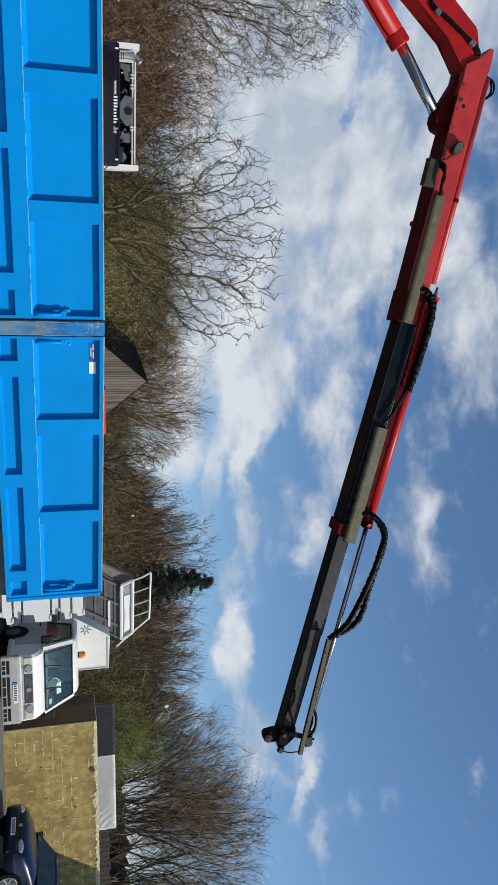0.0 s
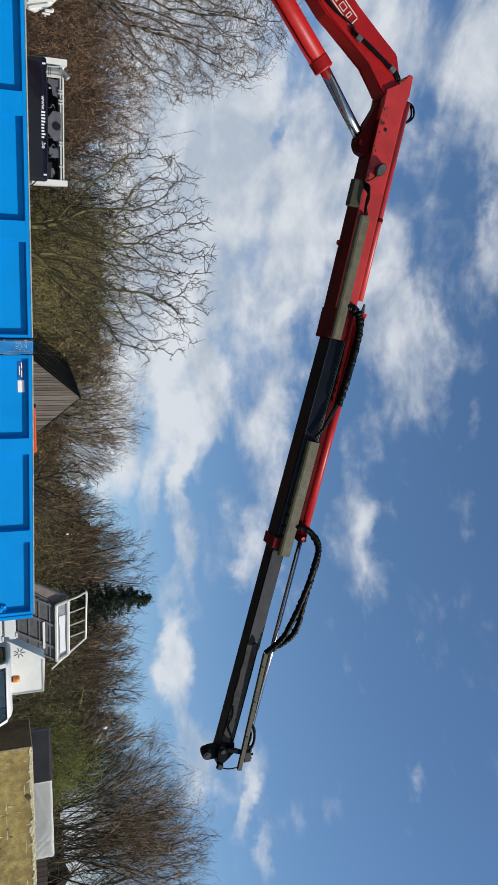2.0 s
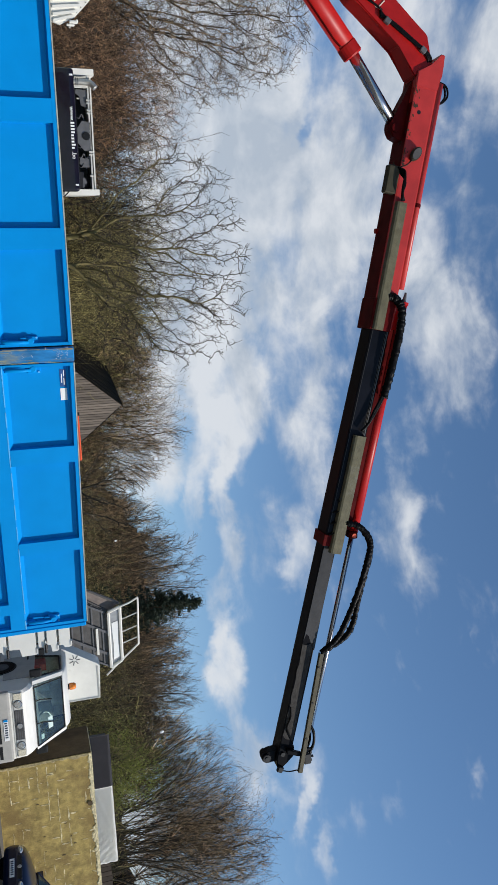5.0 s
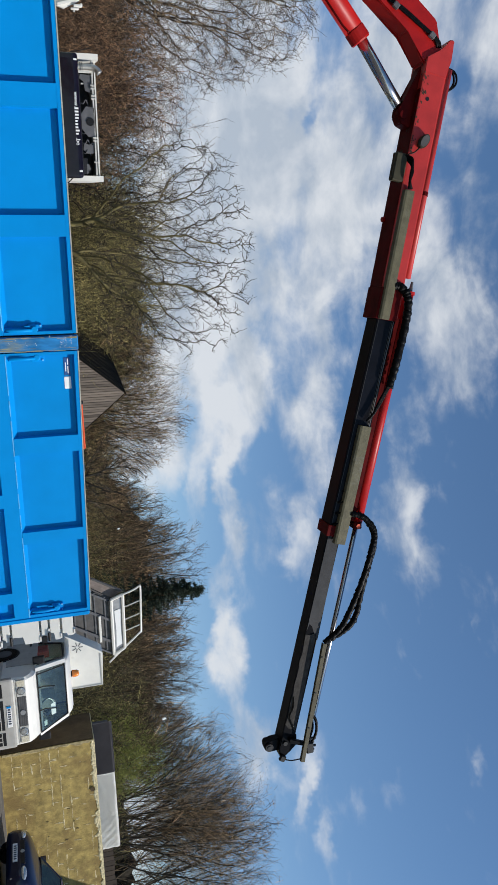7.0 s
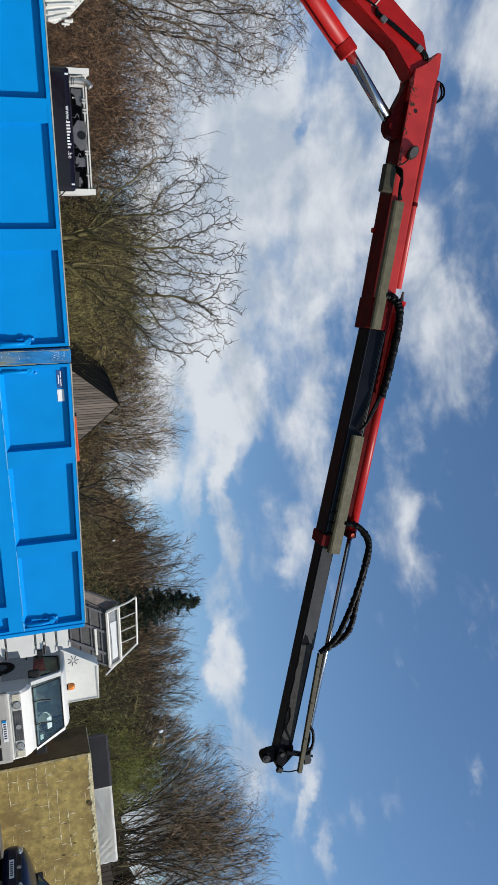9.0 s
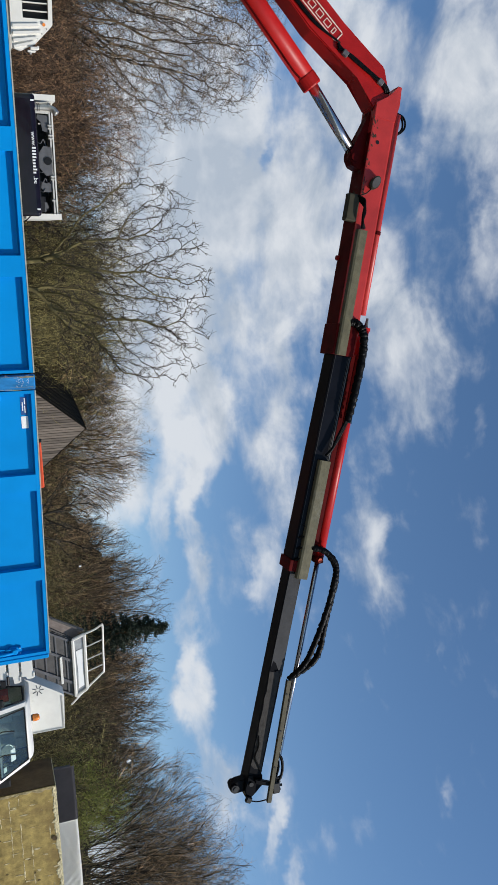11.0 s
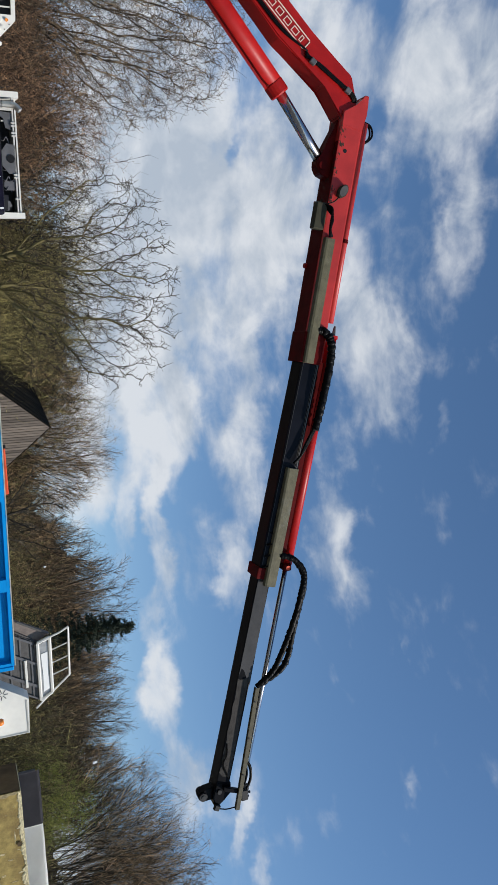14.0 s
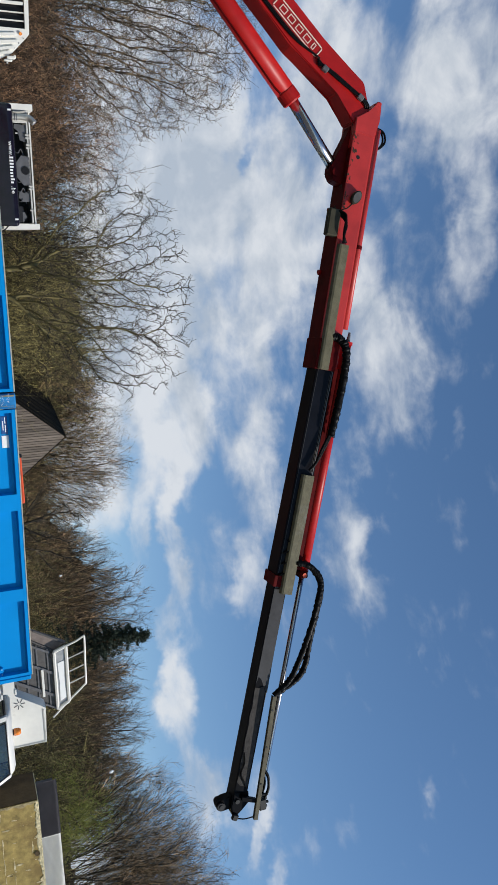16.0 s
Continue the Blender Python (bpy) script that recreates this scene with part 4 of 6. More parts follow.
# ---- white cab with a slatted guard beside it ----
def build_white_cab():
    m = thing("white_lorry", pose(-10.85, 15.4, 0.17, 0, 0, 22), "white lorry with a slatted cab-back guard and chrome pipe", "lorry")
    part("cab", box((-1.35, 0.4, 0.8), (1.15, 2.6, 2.6), 0.06, segments=2), WHITE, m)
    frame_ob = part("guard_frame", prism([(-1.3, 2.5), (1.42, 2.5), (1.47, 2.66), (1.31, 2.98), (1.00, 3.29), (0.93, 3.35), (-1.3, 3.42), (-1.3, 3.32), (0.84, 3.27), (0.84, 2.75), (-1.3, 2.75)], 0.10, "y", 0.0), WHITE, m, "white folded steel guard with a sloping corner")
    for low, high in (((0.98, 2.53), (0.93, 3.06)), ((1.12, 2.53), (1.06, 3.10)), ((1.26, 2.53), (1.18, 3.02)), ((1.38, 2.53), (1.27, 2.94))):
        part("folded_rib", prism([(low[0], low[1]), (low[0] + 0.055, low[1]), (high[0] + 0.055, high[1]), (high[0], high[1])], 0.035, "y", -0.036), WHITE, frame_ob)
    part("dark_opening", box((-1.3, 0.12, 2.75), (0.84, 0.16, 3.27)), BLACK, m)
    for k in range(13):
        wide = 0.055 if k % 3 == 2 else 0.020
        part("guard_slat", box((0.70 - 0.155 * k - wide, 0.02, 2.76), (0.70 - 0.155 * k, 0.09, 3.27), 0.004), WHITE, frame_ob)
    part("rear_lamp", box((0.06, -0.02, 3.08), (0.24, 0.018, 3.26), 0.012), AMBER, frame_ob, "orange ribbed rear lamp")
    part("side_lamp", tube([(0.945, -0.004, 3.17), (0.945, -0.04, 3.17)], 0.032, 14), AMBER, frame_ob)
    for x, z in ((1.02, 3.22), (1.12, 3.12), (1.22, 3.02)):
        part("rivet", tube([(x, -0.002, z), (x, -0.010, z)], 0.012, 8), GREY_DARK, frame_ob)
    for x0, z0, x1, z1 in ((1.38, 2.86, 1.44, 3.03), (1.45, 2.80, 1.49, 2.97), (1.36, 3.00, 1.43, 3.045)):
        part("catch", box((x0, -0.06, z0), (x1, 0.03, z1), 0.012), WHITE, frame_ob)
    part("catch_bar", tube([(1.38, -0.03, 2.90), (1.53, -0.03, 2.86)], 0.018, 8), WHITE_DIRTY, frame_ob)
    part("chrome_pipe", tube([(0.35, -0.12, 2.3), (0.35, -0.12, 2.72)], 0.08, 14), CHROME, m)
    part("chassis", box((-0.4, -3.0, 0.75), (0.4, 2.4, 1.0), 0.02), BLACK, m)
    for y in (-2.0, 1.6):
        for x in (-0.95, 0.95):
            part("wheel", tube([(x - 0.15, y, 0.35), (x + 0.15, y, 0.35)], 0.52, 20), RUBBER, m)


build_white_cab()


# ---- white steel rear frame standing past the tailboard ----
def build_rear_frame():
    m = thing("steel_frame", pose(2.28, 12.0, 0, 0, 0, 12), "white painted steel frame of stacked notched plates", "frame")
    for z0, z1, x1, notch in ((0.40, 0.52, 0.40, 0.14), (0.55, 0.65, 0.34, 0.0), (0.68, 0.82, 0.46, 0.12), (0.85, 0.96, 0.38, 0.05), (0.99, 1.39, 0.45, 0.13), (1.42, 1.52, 0.34, 0.0), (1.55, 1.70, 0.44, 0.12), (1.73, 1.90, 0.40, 0.05)):
        outline = [(-0.6, z0), (x1 - notch, z0), (x1 - notch, z0 + 0.4 * (z1 - z0)), (x1, z0 + 0.45 * (z1 - z0)), (x1, z1), (-0.6, z1)]
        plate = part("plate", slab(outline, 0.0, 0.09, 0.006), WHITE, m)
        part("tab", box((x1 - 0.10, -0.012, z1 - 0.002), (x1 - 0.02, 0.06, z1 + 0.022), 0.003), WHITE, plate)
    part("backing", box((-0.6, 0.092, 0.40), (0.30, 0.105, 1.88)), WHITE_DIRTY, m)
    for z in (0.535, 0.975, 1.535):
        part("hinge_knob", tube([(0.30, -0.02, z), (0.43, -0.02, z)], 0.022, 8), BLACK, m)
    part("latch_plate", box((0.36, -0.02, 1.42), (0.46, 0.02, 1.50), 0.006), BLACK, m)
    for x in (-0.5, 0.1):
        part("leg", box((x, 0.11, -0.01), (x + 0.1, 0.2, 1.85), 0.008), WHITE_DIRTY, m)


build_rear_frame()


def build_skip_rim():
    m = thing("orange_skip", pose(-0.95, 11.1, 0, 0, 0, 8), "orange-red steel skip with a dark corner", "skip")
    part("body", prism([(-0.45, 0.0), (0.9, 0.0), (1.02, 2.19), (-0.6, 2.19)], 1.6, "y", 0.03), ORANGE, m)
    part("rim", box((0.12, -0.02, 2.16), (0.78, 0.04, 2.262), 0.014), ORANGE, m)
    part("rim", box((-0.55, 0.0, 2.15), (0.10, 0.04, 2.222), 0.012), SEAT_RED, m)
    part("hinge", box((0.075, -0.03, 2.20), (0.125, 0.03, 2.27), 0.008), BLACK, m)


build_skip_rim()


# ---- small lorry with stake sides and a tube rack ----
def build_cage_truck():
    """Local x across, y away; the bed is tipped so that its ribbed floor shows."""
    m = thing("tipper_lorry", pose(4.0, 23.0, 0, 0, 0, 16), "small grey tipper lorry with ribbed bed and white tube rack", "lorry")

    def slide(x, z):
        return x - 0.60 * (3.28 - z)
    bed = part("bed_floor", prism([(slide(0.22, 1.1), 1.1), (slide(2.08, 1.1), 1.1), (2.08, 3.30), (0.22, 3.27)], 0.05, "y", 0.0), GREY_DARK, m, "dark grey ribbed bed floor")
    for x0, wide in ((0.26, 0.07), (0.88, 0.09), (1.60, 0.10), (2.02, 0.06)):
        part("bearer", prism([(slide(x0, 1.1), 1.1), (slide(x0 + wide, 1.1), 1.1), (x0 + wide, 3.27), (x0, 3.27)], 0.055, "y", -0.055), GREY, bed)
    for k in range(7):
        z = 1.30 + 0.30 * k
        part("rib", box((slide(0.24, z), -0.03, z), (slide(2.06, z), 0.0, z + 0.045), 0.005), GREY, bed)
    part("strap", box((0.72, -0.085, 2.91), (1.60, -0.06, 2.98), 0.008), WHITE, bed, "pale pole laid across the ribs")
    part("edge_clip", box((0.24, -0.09, 3.20), (0.40, -0.05, 3.34), 0.01), BLACK, bed)
    rail = part("side_rail", prism([(-0.95, 2.05), (-0.62, 2.05), (0.26, 3.32), (0.04, 3.66), (-0.48, 2.78)], 0.10, "y", 0.06), STEEL_BROWN, m, "brown sloping side wall")
    part("rail_lip", prism([(-0.50, 2.80), (-0.46, 2.76), (0.08, 3.63), (0.04, 3.68)], 0.05, "y", 0.02), GREY_DARK, rail)
    part("rail_lip", prism([(-0.66, 2.03), (-0.60, 2.03), (0.28, 3.31), (0.23, 3.34)], 0.05, "y", 0.02), GREY_DARK, rail)
    head = bmesh.new()
    corners = [(0.24, 3.31), (0.11, 3.66), (1.89, 3.65), (2.08, 3.31)]
    for (ax, az), (bx, bz) in zip(corners, corners[1:] + corners[:1]):
        add_tube(head, [(ax, -0.07, az), (bx, -0.07, bz)], 0.05, 6)
    frame_ob = part("headboard", head, WHITE, m, "white headboard frame with pale sheet")
    part("headboard_sheet", prism([(0.30, 3.36), (0.20, 3.60), (1.85, 3.60), (2.01, 3.36)], 0.01, "y", -0.06), GREY_LIGHT, frame_ob)
    part("torn_sheet", prism([(0.62, 3.39), (0.60, 3.44), (0.56, 3.58), (1.2, 3.56), (1.75, 3.58), (1.84, 3.40), (1.3, 3.42)], 0.008, "y", -0.075), INK_WHITE, frame_ob, "torn white sheet")
    rack = part("rack", tube(smooth_line([(0.11, -0.07, 3.66), (0.02, -0.07, 3.95), (-0.09, -0.07, 4.17), (-0.04, -0.07, 4.21), (0.7, -0.07, 4.19), (1.38, -0.07, 4.175), (1.47, -0.07, 4.12), (1.92, -0.07, 3.60), (2.32, -0.07, 3.16)], 4), 0.030, 8), WHITE, m, "bent white tube rack")
    for x in (0.40, 0.82, 1.20):
        part("rack_bar", tube([(x + 0.14, -0.07, 3.66), (x - 0.02, -0.07, 4.18)], 0.019, 6), WHITE_DIRTY, rack)
    part("chassis", box((-0.2, 0.2, 0.75), (1.75, 5.2, 1.09), 0.02), BLACK, m)
    part("subframe", box((0.0, 0.12, 1.05), (1.5, 0.6, 2.3), 0.02), BLACK, m)
    for x in (-0.2, 1.5):
        for y in (0.8, 4.4):
            part("wheel", tube([(x, y, 0.38), (x + 0.24, y, 0.38)], 0.38, 18), RUBBER, m)


build_cage_truck()


# ---- white van with a box body ----
def body_loft(stations):
    """Rings across a vehicle that faces -y: (y, half width low, half width high, z low, z high)."""
    rings = []
    for y, w0, w1, z0, z1 in stations:
        r = 0.10 * (z1 - z0)
        rings.append([(-w0, y, z0 + r), (-w0 * 0.96, y, z0), (w0 * 0.96, y, z0), (w0, y, z0 + r), (w0 * 0.6 + w1 * 0.4, y, (z0 + z1) / 2), (w1, y, z1 - r), (w1 * 0.92, y, z1), (-w1 * 0.92, y, z1), (-w1, y, z1 - r), (-w0 * 0.6 - w1 * 0.4, y, (z0 + z1) / 2)])
    return loft(rings)


def quad_plate(points, thick=0.012, inset=0.0):
    """A thin plate on four corners given in order, pushed along its own normal."""
    p = [Vector(q) for q in points]
    normal = (p[1] - p[0]).cross(p[3] - p[0]).normalized()
    mid = sum(p, Vector()) / 4
    p = [q + (mid - q).normalized() * inset for q in p]
    bm = bmesh.new()
    a = [bm.verts.new(q + normal * thick) for q in p]
    b = [bm.verts.new(q - normal * thick) for q in p]
    bm.faces.new(a)
    bm.faces.new(b[::-1])
    for n in range(4):
        bm.faces.new((a[n - 1], a[n], b[n], b[n - 1]))
    return bm


def build_van():
    """Short-nosed van that faces -y; its front bumper lies at y = 0."""
    m = thing("van", pose(5.95, 19.2, -0.035, 0, 0, 10), "white short-nosed van with raised box and amber beacon", "van")
    body = part("body", body_loft([(0.06, 0.84, 0.83, 0.28, 0.86), (0.09, 0.89, 0.86, 0.25, 0.93), (0.20, 0.91, 0.86, 0.25, 1.05), (0.34, 0.92, 0.88, 0.25, 1.12), (0.7, 0.92, 0.90, 0.25, 1.16), (2.6, 0.92, 0.91, 0.25, 1.18), (4.0, 0.92, 0.91, 0.30, 1.18)]), WHITE, m)
    roof = bmesh.new()
    add_loft(roof, [[(-0.72, 0.88, 1.82), (0.72, 0.88, 1.82), (0.68, 0.94, 1.87), (-0.68, 0.94, 1.87)],
                    [(-0.80, 1.02, 1.84), (0.80, 1.02, 1.84), (0.72, 1.08, 1.93), (-0.72, 1.08, 1.93)],
                    [(-0.83, 1.35, 1.85), (0.83, 1.35, 1.85), (0.74, 1.38, 1.975), (-0.74, 1.38, 1.975)],
                    [(-0.83, 2.20, 1.85), (0.83, 2.20, 1.85), (0.74, 2.20, 1.985), (-0.74, 2.20, 1.985)]])
    part("cab_roof", roof, WHITE, m, smooth=True)
    part("dashboard", box((-0.84, 0.42, 1.10), (0.84, 0.80, 1.20), 0.04, segments=2), GREY_LIGHT, m)
    ring = [(0.38 + 0.21 * math.cos(a), 0.80 + 0.12 * math.sin(a), 1.30 + 0.17 * math.sin(a)) for a in (2 * math.pi * k / 20 for k in range(21))]
    part("steering_wheel", tube(ring, 0.020, 8), GREY_LIGHT, m)
    for x in (-0.42, 0.42):
        seat = part("seat_back", box((x - 0.28, 1.25, 0.95), (x + 0.26, 1.38, 1.52), 0.06, segments=2), SEAT_GREY, m)
        part("headrest", box((x - 0.13, 1.27, 1.55), (x + 0.13, 1.36, 1.73), 0.04, segments=2), SEAT_GREY, seat)
    part("red_blanket", box((-0.84, 1.42, 1.00), (-0.30, 1.85, 1.46), 0.05, segments=2), SEAT_RED, m, "folded red cloth behind the seat")
    part("cowl", box((-0.80, 0.36, 1.12), (0.80, 0.46, 1.19), 0.02, segments=2), GREY_LIGHT, m)
    part("bulkhead", box((-0.84, 2.0, 1.15), (0.84, 2.04, 1.85)), GREY_LIGHT, m)
    for side in (-1, 1):
        pillar = bmesh.new()
        add_loft(pillar, [[(side * 0.82, 0.33, 1.11), (side * 0.90, 0.36, 1.11), (side * 0.91, 0.46, 1.11), (side * 0.84, 0.46, 1.11)], [(side * 0.70, 0.88, 1.84), (side * 0.79, 0.92, 1.84), (side * 0.80, 1.02, 1.85), (side * 0.72, 1.02, 1.87)]])
        part("pillar", pillar, WHITE, m)
        # doors take a darker grey: the van side's shade as colour
        door = part("door", quad_plate([(side * 0.925, 0.62, 0.42), (side * 0.925, 1.92, 0.42), (side * 0.918, 1.92, 1.20), (side * 0.918, 0.62, 1.16)], 0.008), BUMPER_SHADE_GREY, m)
        part("side_window", quad_plate([(side * 0.905, 0.60, 1.20), (side * 0.905, 1.82, 1.20), (side * 0.83, 1.76, 1.77), (side * 0.83, 0.96, 1.77)], 0.008), GLASS, door)
        part("window_rail", tube([(side * 0.91, 0.56, 1.18), (side * 0.84, 0.94, 1.80), (side * 0.84, 1.80, 1.80), (side * 0.91, 1.87, 1.19)], 0.022, 6), BLACK, door)
        part("door_post", quad_plate([(side * 0.91, 1.86, 1.16), (side * 0.91, 2.20, 1.16), (side * 0.83, 2.20, 1.88), (side * 0.83, 1.82, 1.86)], 0.02), WHITE_DIRTY, door)
        part("handle", box((side * 0.94 - 0.012, 1.66, 1.00), (side * 0.94 + 0.012, 1.82, 1.04), 0.005), BLACK, door)
        mirror = part("mirror", box((side * 1.02 - 0.095, 0.51, 1.06), (side * 1.02 + 0.095, 0.60, 1.35), 0.035, segments=2), BLACK, m, "black door mirror")
        part("mirror_arm", tube([(side * 0.91, 0.60, 1.12), (side * 0.98, 0.58, 1.16)], 0.02, 6), BLACK, mirror)
        lamp = part("headlamp", box((side * 0.60 - 0.215, 0.036, 0.640), (side * 0.60 + 0.215, 0.12, 0.862), 0.02, segments=2), WHITE_DIRTY, m, "clear twin headlamp")
        part("lens", tube([(side * 0.53, 0.034, 0.752), (side * 0.53, 0.026, 0.752), (side * 0.53, 0.020, 0.752)], [0.092, 0.092, 0.070], 20), LAMP_GLASS, lamp)
        part("lamp_rim", tube([(side * 0.53 + 0.094 * math.cos(a), 0.028, 0.752 + 0.094 * math.sin(a)) for a in (2 * math.pi * k / 20 for k in range(21))], 0.008, 6), GREY_DARK, lamp)
        part("indicator_lens", box((side * 0.725 - 0.08, 0.028, 0.660), (side * 0.725 + 0.08, 0.045, 0.842), 0.006), LAMP_CREAM, lamp, "pale yellow indicator lens")
        part("wheel_arch", tube([(side * 0.90, 1.36 + 0.38 * math.cos(a), 0.33 + 0.38 * math.sin(a)) for a in (math.pi * k / 12 for k in range(13))], 0.045, 8), BLACK, m)
    for side, y in ((-1, 1.36), (-1, 3.5), (1, 1.36), (1, 3.5)):
        tyre = part("wheel", tube([(side * 0.72, y, 0.36), (side * 0.945, y, 0.36)], 0.33, 22), RUBBER, m)
        part("rim", tube([(side * 0.93, y, 0.36), (side * 0.955, y, 0.36)], 0.19, 16), GREY, tyre)
    part("windscreen", quad_plate([(-0.74, 0.325, 1.15), (0.78, 0.325, 1.15), (0.67, 0.87, 1.80), (-0.64, 0.87, 1.80)], 0.006), GLASS, m)
    seal = bmesh.new()
    edge = [(-0.75, 0.318, 1.14), (0.79, 0.318, 1.14), (0.68, 0.872, 1.81), (-0.65, 0.872, 1.81)]
    for p, q in zip(edge, edge[1:] + edge[:1]):
        add_tube(seal, [p, q], 0.016, 6)
    part("windscreen_seal", seal, BLACK, m)
    for x in (-0.40, 0.20):
        part("wiper", tube([(x, 0.295, 1.14), (x + 0.02, 0.40, 1.27), (x + 0.16, 0.62, 1.54)], 0.014, 6), BLACK, m)
    part("paper", quad_plate([(0.20, 0.55, 1.41), (0.50, 0.55, 1.41), (0.50, 0.64, 1.52), (0.20, 0.64, 1.52)], 0.004), INK_WHITE, m)
    part("paper", quad_plate([(0.55, 0.40, 1.22), (0.68, 0.40, 1.22), (0.68, 0.46, 1.29), (0.55, 0.46, 1.29)], 0.004), INK_WHITE, m)
    grille = part("grille", box((-0.39, 0.040, 0.645), (0.39, 0.11, 0.855), 0.01), GREY, m, "grey slatted grille")
    for z in (0.680, 0.728, 0.776, 0.824):
        part("slat", box((-0.38, 0.032, z - 0.012), (0.38, 0.041, z + 0.008)), GREY_DARK, grille)
    part("badge", tube([(0.03, 0.034, 0.755), (0.03, 0.018, 0.755)], 0.062, 18), GREY_LIGHT, grille)
    part("trim_strip", box((-0.84, 0.050, 0.60), (0.84, 0.10, 0.64), 0.01), WHITE_DIRTY, m)
    bumper = part("bumper", box((-0.90, -0.03, 0.11), (0.88, 0.10, 0.56), 0.05, segments=2), BUMPER_SHADE_GREY, m)
    for x0, x1 in ((-0.80, -0.45), (-0.38, 0.38), (0.45, 0.78)):
        slot = part("bumper_slot", box((x0, -0.034, 0.15), (x1, -0.027, 0.32)), BLACK, bumper)
        part("slot_bar", box((x0, -0.039, 0.225), (x1, -0.0345, 0.245)), BUMPER_SHADE_GREY, slot)
        for k in (1, 2):
            at = x0 + (x1 - x0) * k / 3
            part("slot_bar", box((at - 0.014, -0.039, 0.15), (at + 0.014, -0.0345, 0.224)), BUMPER_SHADE_GREY, slot)
    plate = part("number_plate", box((-0.22, -0.042, 0.385), (0.32, -0.031, 0.495), 0.004), INK_WHITE, bumper)
    bars = bmesh.new()
    for k in range(7):
        add_box(bars, (-0.15 + 0.06 * k, -0.045, 0.41), (-0.115 + 0.06 * k, -0.0425, 0.475))
    part("plate_bar", bars, INK_DARK, plate)
    part("plate_end", box((-0.22, -0.0455, 0.39), (-0.17, -0.0425, 0.49)), BLUE, plate, "blue plate end strip")
    cargo = part("raised_box", prism([(-0.84, 0.75), (0.72, 0.75), (0.73, 2.83), (-0.21, 2.88), (-0.28, 2.80), (-0.80, 1.98), (-0.84, 1.90)], 0.55, "y", 2.21), WHITE, m, "white raised box with a sloping corner")
    part("seam", box((0.695, 2.19, 0.8), (0.715, 2.208, 2.81)), WHITE_DIRTY, cargo)
    part("seam", box((-0.19, 2.19, 2.80), (0.69, 2.208, 2.825)), WHITE_DIRTY, cargo)
    marks = bmesh.new()
    for k in range(7):
        add_box(marks, (0.04, -0.003, -0.012), (0.15, 0.0, 0.012), 0.0, Matrix.Translation((-0.47, 2.207, 2.21)) @ Matrix.Rotation(2 * math.pi * k / 7 + 0.2, 4, "Y"))
    part("emblem", marks, GREY, cargo, "small grey flower-shaped emblem")
    beacon = part("beacon_foot", tube([(-0.12, 1.40, 1.96), (-0.12, 1.40, 2.005)], 0.075, 14), BLACK, m)
    part("beacon", tube([(-0.12, 1.40, 2.005), (-0.12, 1.40, 2.13), (-0.12, 1.40, 2.175)], [0.095, 0.088, 0.06], 14), AMBER, beacon, "amber warning beacon", smooth=True)


build_van()




